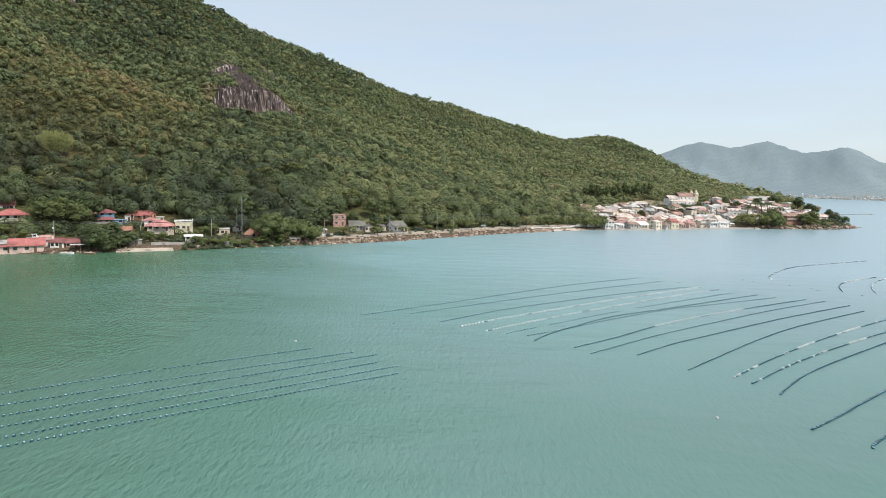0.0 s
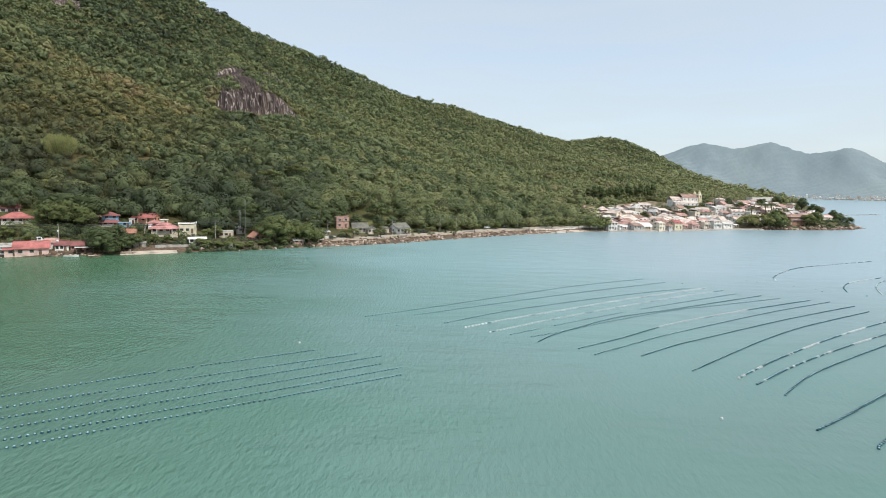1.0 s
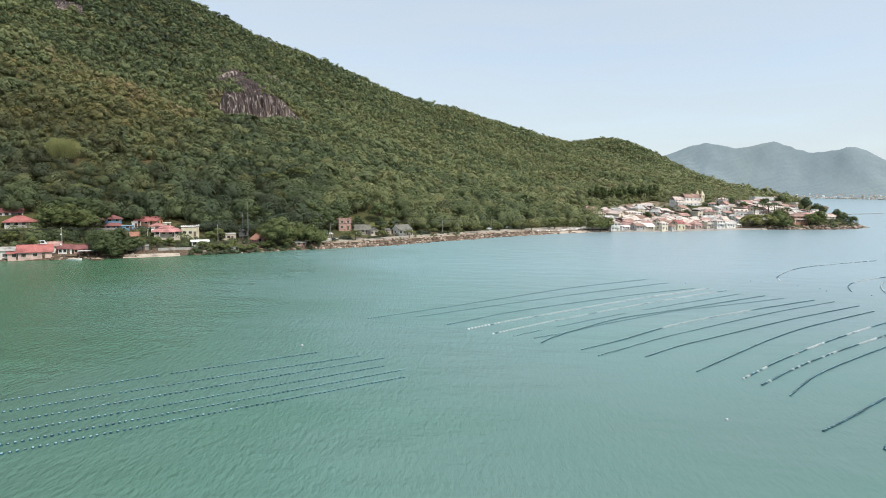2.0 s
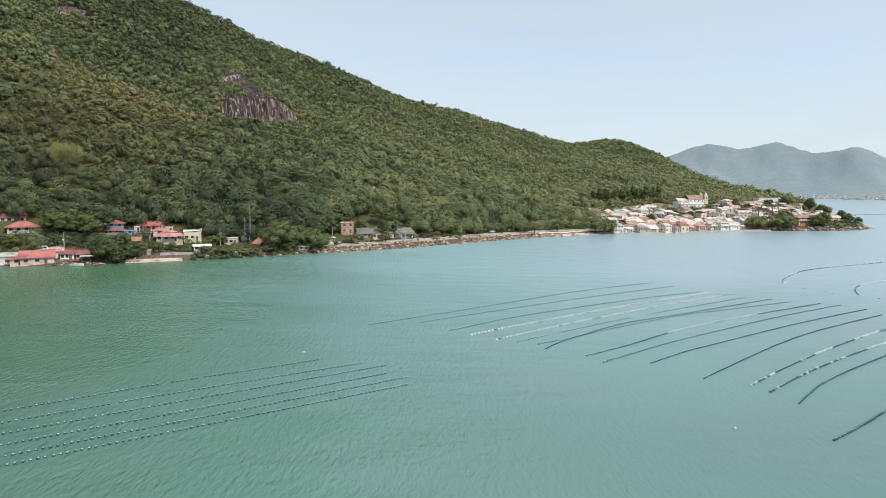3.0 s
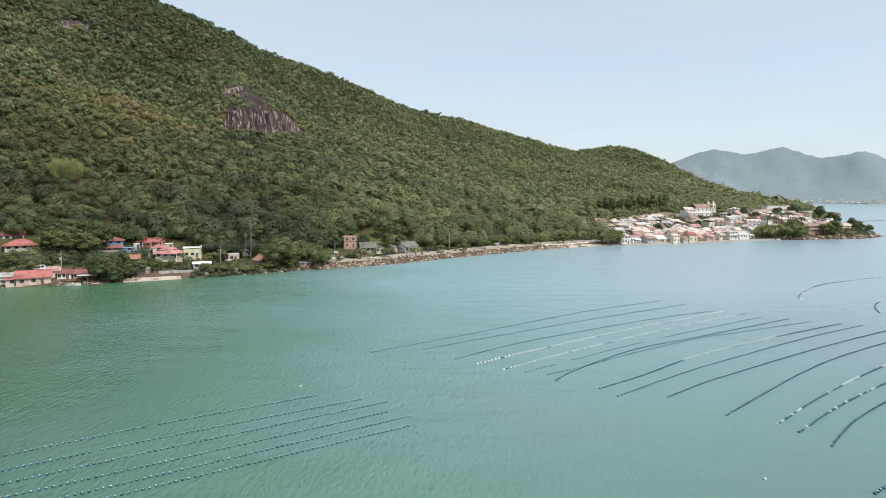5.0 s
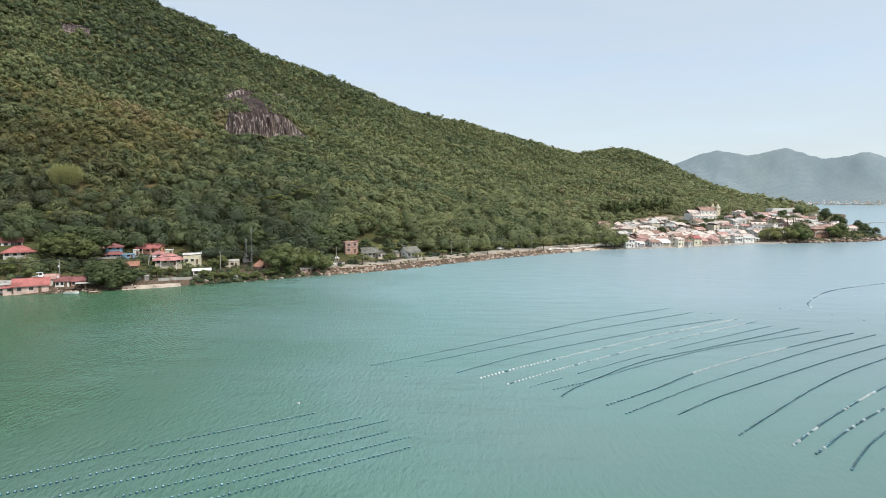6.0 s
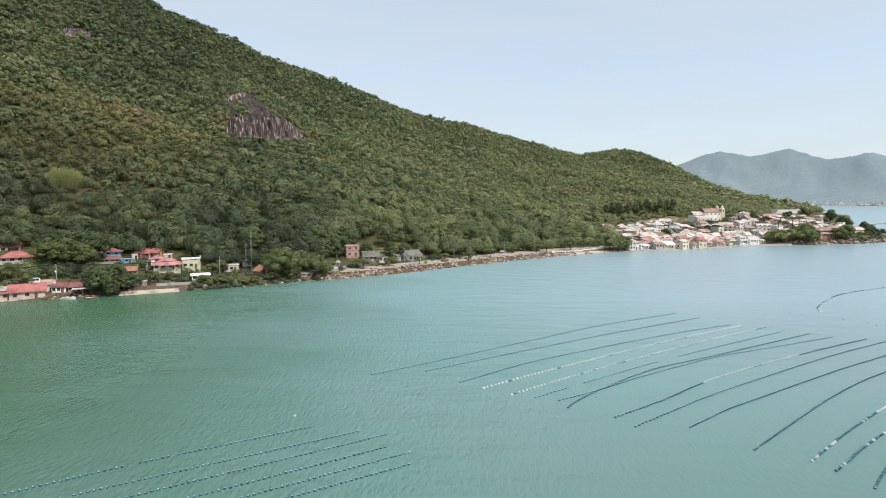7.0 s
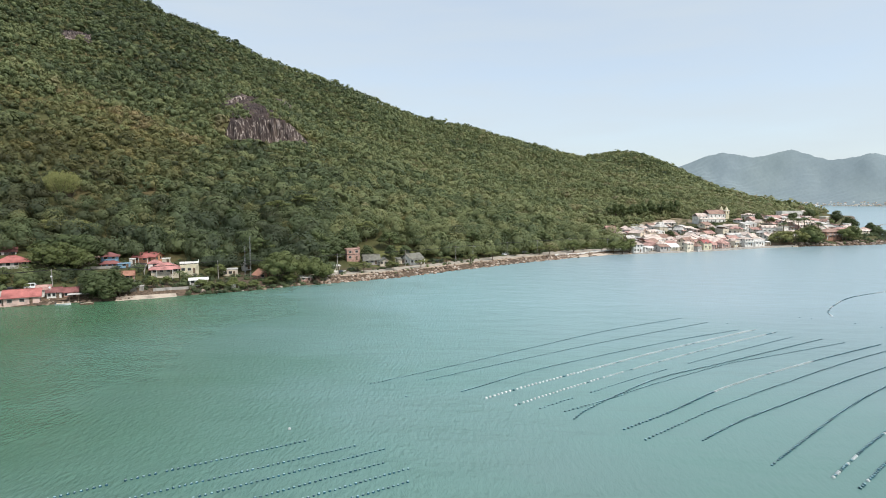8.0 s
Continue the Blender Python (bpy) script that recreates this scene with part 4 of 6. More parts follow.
def tree_kind(style, seed):
    """Unit tree, 1 m high: trunk with limbs, and a crown of clumps and loose leaves."""
    rg = np.random.RandomState(seed)
    lobes, segs = [], []
    n, spread, foot, flat = {"round": (9, 0.30, 0.30, 0.85), "spread": (13, 0.48, 0.28, 0.6), "umbrella": (9, 0.52, 0.62, 0.34), "willow": (10, 0.28, 0.12, 1.25),
                             "dark": (10, 0.30, 0.15, 1.0), "broad": (14, 0.62, 0.22, 0.62), "conifer": (9, 0.14, 0.1, 1.2), "tall": (7, 0.13, 0.42, 1.1), "olive": (16, 0.46, 0.18, 0.75)}[style]
    for i in range(n):
        a, r = i * 2.4 + rg.uniform(-0.4, 0.4), spread * math.sqrt((i + 0.4) / n)
        h = foot + (0.9 - foot) * (1 - (r / spread) ** 2 * 0.75) * rg.uniform(0.72, 1.0)
        if style == "conifer":
            h, r = foot + (0.95 - foot) * i / n, 0.12 * (1 - i / n)
        c = (r * math.cos(a), r * math.sin(a), h)
        lobes.append((c, rg.uniform(0.16, 0.25) * (0.62 if style == "tall" else 1.0 if style != "conifer" else 0.7 * (1.15 - i / n)), flat))
        if i % 2 == 0:
            segs.append(((0, 0, foot * rg.uniform(0.5, 0.95)), (c[0] * 0.9, c[1] * 0.9, h), 0.016, 0.005))
    segs.append(((0, 0, -0.08), (0.01, 0.0, foot * 0.6), 0.034, 0.024))
    segs.append(((0.01, 0, foot * 0.6), (0.0, 0.01, 0.8), 0.024, 0.008))
    pos = np.array([c for c, _, _ in lobes])
    rad = np.array([r for _, r, _ in lobes])
    templates = [crown_template(rg, 190, 1.0, 0.15) for _ in range(3)]
    V, Fc, N, off = [], [], [], 0
    for (c, r, fl), k in zip(lobes, rg.randint(3, size=n)):
        tv, tf, tn = templates[k]
        N.append(tn)
        V.append(tv * (r, r, r * fl) + c)
        Fc += [tuple(int(q) for q in f + off) for f in tf]
        off += len(tv)
    lv, lf = leafy(320, rg, spread + 0.12, foot * 0.9, 0.98, 0.035, 0.5 if style == "willow" else 0.0)
    verts = [tuple(p) for p in np.concatenate(V)] + lv
    faces = Fc + [tuple(i + off for i in f) for f in lf]
    me = bpy.data.meshes.new("crown")
    me.from_pydata(verts, [], faces)
    tone = {"round": 0.74, "spread": 0.5, "umbrella": 0.84, "willow": 0.66, "dark": 0.36, "broad": 1.0, "conifer": 0.2, "tall": 0.50, "olive": 0.62}[style]
    me.attributes.new("tone", "FLOAT", "POINT").data.foreach_set("value", np.full(len(verts), tone))
    me.materials.append(TREE_GREEN)
    me.polygons.foreach_set("use_smooth", np.ones(len(me.polygons), bool))
    up = np.tile([0.0, 0.0, 1.0], (len(lv), 1))
    me.normals_split_custom_set_from_vertices(np.concatenate(N + [up]))
    return limb_mesh("trunk", segs), me


TREES = {k: [tree_kind(k, 100 + 7 * i + j) for j in range(2)] for i, k in enumerate(("round", "spread", "umbrella", "willow", "dark", "broad", "conifer", "tall", "olive"))}
TREE_LABEL = {"round": "round bushy green tree near the shore", "spread": "wide spreading green tree at the water's edge", "umbrella": "flat-crowned light green tree with spreading layers",
              "willow": "drooping grey-green tree at the shore", "dark": "dense dark green tree among the houses", "broad": "very broad bright green tree with a low dome", "conifer": "slim dark conical tree in the town", "tall": "tall slender tree with a bare trunk above the bank", "olive": "large domed olive-green tree near the shore"}


def tree(style, x, y, h, widen=1.0):
    trunk, crown = TREES[style][int(trng.randint(2))]
    t = thing("tree", pose(x, y, gz(x, y) - 0.05, 0, 0, trng.uniform(0, 360)), TREE_LABEL[style], "tree", style + " trees")
    for name, me in (("trunk", trunk), ("crown", crown)):
        o = new(name, me)
        o.parent = t
        o.scale = (h * widen, h * widen, h)
    return t


for x, y, h in ((-74, 236, 13.0), (-80, 246, 11.0), (-67, 246, 9.5)):
    tree("olive", x, y, h, 1.0)
for x, y, h in ((-124.5, 200.0, 8.0), (-121.0, 202.5, 6.6), (-127.8, 201.0, 8.6), (-131, 204, 8.6), (-126, 206, 8.6), (-119.5, 206, 6.0), (-123, 199.2, 5.0), (-128.5, 199.2, 5.0)):
    tree("dark", x, y, h, 1.4)
for x, y, h in ((-116, 215, 5.0), (-114, 222, 4.0), (-130, 226, 3.4), (-72, 240, 11.0), (-101, 240, 6.0), (-88, 223, 4.2), (-103, 236, 5.2), (-33, 273, 4.6),
                (33.2, 337, 5.2), (44, 352, 6.4), (71.9, 362, 9.0), (92.4, 373.6, 7.6), (100.5, 374.3, 9.3), (112.2, 377.9, 10.6), (83, 375, 6.1), (106.4, 375.1, 9.0)):
    tree("round", x, y, h, 1.2)
for x, y, h in ((303.4, 456, 12.0), (319.7, 500.6, 7.5), (265.2, 492.2, 7.0), (-157, 203, 5.4), (-167, 205, 6.0), (-107, 226, 3.6), (330, 540, 9.0)):
    tree("round", x, y, h, 1.15)
for x, y, h in ((-99, 218.5, 3.4), (-92, 220, 3.2), (-85, 222.5, 3.6), (-96, 219, 3.0), (-81, 226, 3.4), (-89, 221, 3.2), (-76, 231, 4.2), (-70, 236, 4.5)):
    tree("round", x, y, h, 1.7)
for x, y, h in ((-61, 243, 9.6), (-57, 246, 7.1), (-66, 243, 7.5), (269.3, 445.8, 15.0), (274.3, 448, 13.0), (311.3, 460, 13.5)):
    tree("willow", x, y, h, 1.25)
for x, y, h in ((-43.5, 261.5, 5.4), (-47, 263, 4.6), (-31.3, 270.6, 4.2), (-18.7, 279.6, 4.3), (-6.8, 298.6, 4.2), (6, 307.4, 4.6), (18.4, 317, 5.4), (48.2, 345.6, 5.6), (54.6, 347.8, 6.4)):
    tree("umbrella", x, y, h, 1.25)
for x, y, h in ((164.5, 447.9, 8.0), (205.2, 468.6, 6.2), (352.7, 496.9, 8.5), (356.7, 492.1, 7.5), (313, 518.7, 11.0), (257.3, 497.9, 8.5), (345.9, 509.9, 9.5), (340.2, 524.1, 13), (353.2, 525.9, 10),
                (362.8, 503.6, 8), (369.1, 499.1, 8), (365.8, 516.8, 9), (290.1, 505.7, 8), (302.9, 523.1, 6)):
    tree("dark", x, y, h, 1.2)
for x, y, h in ((243.2, 438.6, 11.5), (256.2, 442.2, 13.0), (250.3, 448, 11.0)):
    tree("broad", x, y, h, 1.05)
tree("conifer", 243, 494, 6.5)
for i in range(26):
    x, y = place(426 + i * 2.8 + trng.uniform(-1, 1), 150 - i * 0.6 + trng.uniform(-6, 6))
    tree("tall", x, y, trng.uniform(10, 16.5), 0.9)
for x, y, h in ((-161.5, 221, 12.0), (-155, 222.5, 12.5), (-150.5, 226, 9.5)):
    tree("olive", x, y, h, 1.05)
for x, y, h in ((-161, 232, 15), (-153, 233, 15), (-167, 231, 13)):
    tree("dark", x, y, h, 1.25)
for x, y, h in ((-181, 254, 8.5), (-173, 257, 9.0)):
    tree("broad", x, y, h, 1.25)
for x, y, h, k in ((-91, 338, 13, 1.2), (-103, 322, 11, 1.1), (-52, 318, 12, 1.0)):
    tree("umbrella", x, y, h, k)
for x, y, h in ((-61, 284, 8.5), (-63, 292, 10), (-58, 296, 9), (-47.5, 296, 7.0), (-36, 300, 8.0), (-29, 306, 7.5), (-66, 276, 9), (-120, 303, 12), (-140, 262, 11), (-124, 266, 12), (-108, 258, 11), (-60, 300, 12), (-20, 322, 10)):
    tree("dark", x, y, h, 1.2)
for x, y, h in ((-10, 330, 12), (8, 345, 12), (30, 366, 11), (-38, 312, 12), (-72, 288, 13), (-95, 275, 11), (55, 380, 11)):
    tree("spread", x, y, h, 1.0)


def palm_parts():
    segs = [((0, 0, -0.05), (0.03, 0, 0.45), 0.03, 0.022), ((0.03, 0, 0.45), (0.02, 0.01, 0.84), 0.022, 0.017)]
    vs, fs = [], []
    rg = np.random.RandomState(8)
    for i in range(17):
        a, up = i * 2.4, rg.uniform(0.15, 1.0)
        L = rg.uniform(0.30, 0.42)
        for k in range(9):
            u = k / 8
            r, z = L * (u + 0.0), 0.84 + up * 0.20 * math.sin(u * 2.2) - 0.30 * u * u
            c = Vector((0.02 + r * math.cos(a), 0.01 + r * math.sin(a), z))
            side = Vector((-math.sin(a), math.cos(a), 0))
            w = 0.105 * (1 - u * 0.75) + 0.01
            for sgn in (-1, 1):
                j = len(vs)
                out = Vector((math.cos(a), math.sin(a), -0.3)) * 0.03
                vs += [tuple(c - out * 0.8), tuple(c + out * 0.9), tuple(c + side * sgn * w + out * 1.6 - Vector((0, 0, w * 0.55)))]
                fs.append((j, j + 1, j + 2))
    me = bpy.data.meshes.new("fronds")
    me.from_pydata(vs, [], fs)
    me.attributes.new("tone", "FLOAT", "POINT").data.foreach_set("value", np.full(len(vs), 0.42))
    me.materials.append(TREE_GREEN)
    return limb_mesh("trunk", segs), me


PALM = palm_parts()
for x, y, h in ((-111, 226, 5.6), (-108.6, 225.5, 5.0), (-121.0, 200.0, 5.2), (-126.5, 199.2, 5.6), (-118.4, 203.5, 4.6), (275.8, 471.4, 13.5), (280.9, 472.6, 14.0), (271.9, 475.2, 12.5), (226.2, 487.4, 7.1), (-168, 208, 6.5), (-163, 213, 6.0), (261.7, 466.7, 11.0), (289.7, 467.8, 11.5)):
    t = thing("palm_tree", pose(x, y, gz(x, y) - 0.05, 0, 0, trng.uniform(0, 360)), "palm tree with arching green fronds", "palm", "palm trees")
    for name, me in zip(("trunk", "fronds"), PALM):
        o = new(name, me)
        o.parent = t
        o.scale = (h, h, h)


# ---- a great clump of bamboo on the slope ----
def bamboo(s, d, h, wide):
    x, y = place(s, d)
    t = thing("bamboo_clump", pose(x, y, gz(x, y), 0, 0, 0), "large golden-tipped bamboo clump with dark stems on the slope", "bamboo")
    rg = np.random.RandomState(3)
    vs, fs = [], []
    for i in range(110):
        a, r = rg.uniform(0, 6.283), math.sqrt(rg.uniform(0, 1))
        foot = Vector((math.cos(a) * r * wide * 0.22, math.sin(a) * r * wide * 0.22, -0.5))
        top = Vector((math.cos(a) * r * wide * 0.55, math.sin(a) * r * wide * 0.55, h * rg.uniform(0.78, 1.0) * (1 - 0.30 * r * r)))
        culm = new("culm", limb_mesh("culm", [(foot, top, 0.09, 0.03)]))
        culm.parent = t
        for k in range(56):
            u = 0.34 + 0.70 * (k / 56) ** 0.8
            c = foot.lerp(top, min(u, 1.0)) + Vector(rg.normal(size=3)) * 0.55
            dr = (Vector(rg.normal(size=3)) * 0.45 + (top - foot).normalized() * 0.9 + Vector((0, 0, 0.2))).normalized()
            w = dr.orthogonal().normalized() * 0.10
            j = len(vs)
            vs += [tuple(c - w), tuple(c + w), tuple(c + dr * rg.uniform(0.7, 1.4))]
            fs.append((j, j + 1, j + 2))
    me = bpy.data.meshes.new("foliage")
    me.from_pydata(vs, [], fs)
    me.attributes.new("tone", "FLOAT", "POINT").data.foreach_set("value", np.full(len(vs), 0.98))
    me.materials.append(TREE_GREEN)
    lv = new("foliage", me)
    lv.parent = t


bamboo(12, 108, 14.0, 14.5)

# ---- houses ----
def window_meshes():
    # a frame ring, open in the middle
    bm = bmesh.new()
    ring = [[bm.verts.new((x * k[0], yy, 0.6 + z * k[1])) for x, z in ((-1, -1), (1, -1), (1, 1), (-1, 1))] for k in ((0.6, 0.6), (0.52, 0.52)) for yy in (-0.07, 0.02)]
    for i in range(4):
        j = (i + 1) % 4
        bm.faces.new((ring[0][i], ring[0][j], ring[2][j], ring[2][i]))
        bm.faces.new((ring[0][i], ring[1][i], ring[1][j], ring[0][j]))
        bm.faces.new((ring[2][i], ring[2][j], ring[3][j], ring[3][i]))
        bm.faces.new((ring[1][i], ring[3][i], ring[3][j], ring[1][j]))
    bmesh.ops.recalc_face_normals(bm, faces=bm.faces[:])
    fr = bpy.data.meshes.new("frame")
    bm.to_mesh(fr)
    bm.free()
    fr.materials.append(GREYW)
    bm = bmesh.new()
    box(bm, -0.52, 0.52, -0.03, 0.02, 0.08, 1.12)
    pane = bpy.data.meshes.new("pane")
    bm.to_mesh(pane)
    bm.free()
    pane.materials.append(GLASS)
    bm = bmesh.new()
    box(bm, -0.45, 0.45, -0.06, 0.02, 0, 2.05, 0.015)
    door = bpy.data.meshes.new("door")
    bm.to_mesh(door)
    bm.free()
    door.materials.append(TIMBER)
    return fr, pane, door


WIN_FRAME, WIN_PANE, DOOR = window_meshes()
PLOTS = []


def window_on(house, x, y, z, turn, sx=1.0, sz=1.0):
    w = new("window", WIN_FRAME)
    w.parent = house
    w.matrix_basis = pose(x, y, z, 0, 0, turn) @ Matrix.Diagonal((sx, 1, sz, 1))
    p = new("pane", WIN_PANE)
    p.parent = w
    return w


def door_on(house, x, y, turn):
    d = new("door", DOOR)
    d.parent = house
    d.matrix_basis = pose(x, y, 0.0, 0, 0, turn)


def roof_bm(kind, w, d, h, rise, over, thick=0.16):
    """Hip, gable or lean-to roof with thickness, over a w by d plan whose walls end at h."""
    bm = bmesh.new()
    X, Y = w / 2 + over, d / 2 + over
    if kind == "flat":
        box(bm, -X, X, -Y, Y, h, h + 0.22, 0.03)
        return bm
    lowz = h - over * rise / (d / 2) + 0.02 if kind != "shed" else h
    if kind == "shed":
        top = [(-X, -Y, h - 0.1), (X, -Y, h - 0.1), (X, Y, h + rise), (-X, Y, h + rise)]
        faces = [(0, 1, 2, 3)]
    else:
        if w >= d:
            inset = (Y if kind == "hip" else 0.0)
            ridge = [(-X + inset, 0, h + rise), (X - inset, 0, h + rise)]
            top = [(-X, -Y, lowz), (X, -Y, lowz), (X, Y, lowz), (-X, Y, lowz)] + ridge
            faces = [(0, 1, 5, 4), (1, 2, 5), (2, 3, 4, 5), (3, 0, 4)] if kind == "hip" else [(0, 1, 5, 4), (2, 3, 4, 5)]
        else:
            inset = (X if kind == "hip" else 0.0)
            ridge = [(0, -Y + inset, h + rise), (0, Y - inset, h + rise)]
            top = [(-X, -Y, lowz), (X, -Y, lowz), (X, Y, lowz), (-X, Y, lowz)] + ridge
            faces = [(0, 1, 4), (1, 2, 5, 4), (2, 3, 5), (3, 0, 4, 5)] if kind == "hip" else [(1, 2, 5, 4), (3, 0, 4, 5)]
    vs = [bm.verts.new(p) for p in top]
    for f in faces:
        bm.faces.new([vs[i] for i in f])
    up = bm.faces[:]
    r = bmesh.ops.extrude_face_region(bm, geom=up)
    for v in [g for g in r["geom"] if isinstance(g, bmesh.types.BMVert)]:
        v.co.z += thick
    bmesh.ops.recalc_face_normals(bm, faces=bm.faces[:])
    if kind in ("hip", "gable"):
        # ridge caps stand a little proud
        a, b = top[4], top[5]
        if abs(a[0] - b[0]) > 0.6:
            box(bm, a[0], b[0], -0.14, 0.14, h + rise + thick - 0.03, h + rise + thick + 0.09)
        elif abs(a[1] - b[1]) > 0.6:
            box(bm, -0.14, 0.14, a[1], b[1], h + rise + thick - 0.03, h + rise + thick + 0.09)
    return bm


def house(x, y, w, d, storeys, kind, wall, roof, turn, label, rise=None, z=None, front=3, side=2, group="", over=0.45, h=None, name="house", balcony=False, door_x=0.25, category="house"):
    base = gz(x, y) if z is None else z
    PLOTS.append((x, y, max(w, d) * 0.5 + 0.8))
    t = thing(name, pose(x, y, base, 0, 0, turn), label, category, group)
    top = h or 2.75 * storeys + 0.1
    rise = (0.2 * min(w, d) if rise is None else rise)
    bm = bmesh.new()
    box(bm, -w / 2, w / 2, -d / 2, d / 2, -3.0, top, 0.02)
    if kind == "gable":
        a = [(-w / 2, -d / 2), (-w / 2, d / 2)] if w >= d else [(-w / 2, -d / 2), (w / 2, -d / 2)]
        for s in (1, -1):
            if w >= d:
                q = [(s * (w / 2 - 0.002), -d / 2, top - 0.05), (s * (w / 2 - 0.002), d / 2, top - 0.05), (s * (w / 2 - 0.002), 0, top + rise - 0.02)]
                dep = Vector((-s * 0.2, 0, 0))
            else:
                q = [(-w / 2, s * (d / 2 - 0.002), top - 0.05), (w / 2, s * (d / 2 - 0.002), top - 0.05), (0, s * (d / 2 - 0.002), top + rise - 0.02)]
                dep = Vector((0, -s * 0.2, 0))
            va = [bm.verts.new(p) for p in q]
            vb = [bm.verts.new(Vector(p) + dep) for p in q]
            bm.faces.new(va), bm.faces.new(vb[::-1])
            for i in range(3):
                bm.faces.new((va[i], vb[i], vb[(i + 1) % 3], va[(i + 1) % 3]))
        bmesh.ops.recalc_face_normals(bm, faces=bm.faces[:])
    part("wall", bm, wall, t)
    part("roof", roof_bm(kind, w, d, top, rise, over if kind != "flat" else 0.2), roof, t)
    for f in range(storeys):
        zz = 2.75 * f + 1.0
        for i in range(front):
            px = -w / 2 + w * (i + 0.5) / front
            if f == 0 and abs(px - door_x * w) < 0.9:
                continue
            window_on(t, px, -d / 2, zz, 0, min(1.2, w / front / 1.7))
        for i in range(side):
            py = -d / 2 + d * (i + 0.5) / side
            window_on(t, w / 2, py, zz, 90)
            window_on(t, -w / 2, py, zz, -90)
    door_on(t, door_x * w, -d / 2, 0)
    if balcony:
        bm = bmesh.new()
        box(bm, -w / 2, w / 2, -d / 2 - 1.3, -d / 2 - 0.003, 2.72, 2.86)
        part("balcony", bm, WHITE, t)
        bm = bmesh.new()
        for i in range(int(w / 0.6) + 1):
            xx = -w / 2 + 0.03 + i * (w - 0.06) / int(w / 0.6)
            box(bm, xx - 0.03, xx + 0.03, -d / 2 - 1.28, -d / 2 - 1.22, 2.86, 3.75)
        box(bm, -w / 2, w / 2, -d / 2 - 1.30, -d / 2 - 1.20, 3.752, 3.83)
        part("balustrade", bm, WHITE, t)
        for s in (-1, 1):
            bm = bmesh.new()
            box(bm, s * w / 2 - 0.12 - 0.12 * s, s * w / 2 + 0.12 - 0.12 * s, -d / 2 - 1.29, -d / 2 - 1.05, -1.0, 2.717)
            part("column", bm, WHITE, t)
    return t


SHORE_TURN = 30
# boathouses on the water
house(-156.5, 189.6, 8.2, 7.0, 1, "gable", WHITE, CONCRETE, 33, "low white boathouse with a dull grey roof", rise=0.9, z=0.3, front=3, h=3.1, name="boathouse", category="boathouse")
house(-147.5, 191.8, 9.8, 6.4, 1, "gable", PINKW, RED_TILE, 33, "long boathouse with a bright red roof on the water", rise=2.0, z=0.3, front=3, h=2.8, name="boathouse", over=0.6, category="boathouse")
house(-151.9, 187.6, 3.8, 3.0, 1, "shed", PINKW, RED_TILE, 33, "low lean-to with a red roof beside the boathouse", rise=0.6, z=0.3, front=1, side=1, h=2.3, name="lean_to", category="shed", over=0.5)
house(-143.9, 196.8, 3.8, 3.6, 1, "gable", WHITE, ROSE_TILE, 30, "small white house with a red tile roof behind the deck", rise=1.2, z=1.5, front=2, side=1, h=3.1)
house(-140.6, 197.4, 4.2, 4.0, 1, "gable", WHITE, DULL_TILE, 30, "small white boathouse with a dull red roof and deck", rise=1.3, z=1.1, front=3, side=1, h=2.5, over=0.4, name="boathouse", category="boathouse")
house(-136.7, 200.2, 4.2, 4.0, 1, "gable", BRICKW, DULL_TILE, 30, "small brick boathouse with a dull red tile roof", rise=1.3, z=0.9, front=3, side=1, h=2.3, over=0.4, name="boathouse", category="boathouse")


def deck(x, y, w, d, z, turn, label, roofed=None):
    t = thing("deck", pose(x, y, 0, 0, 0, turn), label, "deck")
    n = int(w / 0.35)
    for i in range(n):
        bm = bmesh.new()
        box(bm, -w / 2 + i * w / n + 0.015, -w / 2 + (i + 1) * w / n - 0.015, -d / 2, d / 2, z - 0.06, z)
        part("plank", bm, TIMBER, t)
    for px in (-w / 2 + 0.2, 0, w / 2 - 0.2):
        for py in (-d / 2 + 0.2, d / 2 - 0.2):
            bm = bmesh.new()
            bmesh.ops.create_cone(bm, cap_ends=True, segments=8, radius1=0.11, radius2=0.09, depth=(roofed or z) + 1.5 - 0.07 * (roofed is None), matrix=Matrix.Translation((px, py, ((roofed or z - 0.07) - 1.5) / 2)))
            part("post", bm, TIMBER, t)
    if roofed:
        bm = bmesh.new()
        box(bm, -w / 2 - 0.4, w / 2 + 0.4, -d / 2 - 0.4, d / 2 + 0.4, roofed + 0.003, roofed + 0.10)
        part("canopy", bm, GREY_SHEET, t)
    return t


deck(-139.1, 194.8, 7.6, 2.0, 0.95, 30, "dark timber deck on posts over the water")
deck(-132.3, 197.6, 5.6, 3.0, 0.8, 28, "boat shelter on posts with a flat grey canopy", roofed=2.7)
deck(-128.9, 194.6, 1.6, 3.0, 0.7, 26, "short timber jetty on posts")

# hillside houses
house(-180.3, 228.0, 10.4, 7.5, 1, "hip", GREYW, RED_TILE, 36, "grey-blue house with a wide red hip roof on the slope", rise=2.0, z=8.3, front=4, h=2.6, over=0.8)
house(-189.3, 234.4, 9.0, 7.0, 1, "gable", WHITE, DULL_TILE, 36, "white house with a dark maroon roof on the slope", rise=1.6, front=4, h=2.4, z=11.8)
house(-191.4, 222.5, 6.0, 5.5, 1, "gable", PINKW, ROSE_TILE, 36, "low house with a faded red gable roof", rise=1.2, front=2, h=2.4)
house(-146.9, 238.6, 6.0, 5.2, 2, "hip", BLUEW, DULL_TILE, 28, "two-storey bright blue house with dull red roof", rise=1.2, front=2, side=2, h=4.9, over=0.7)
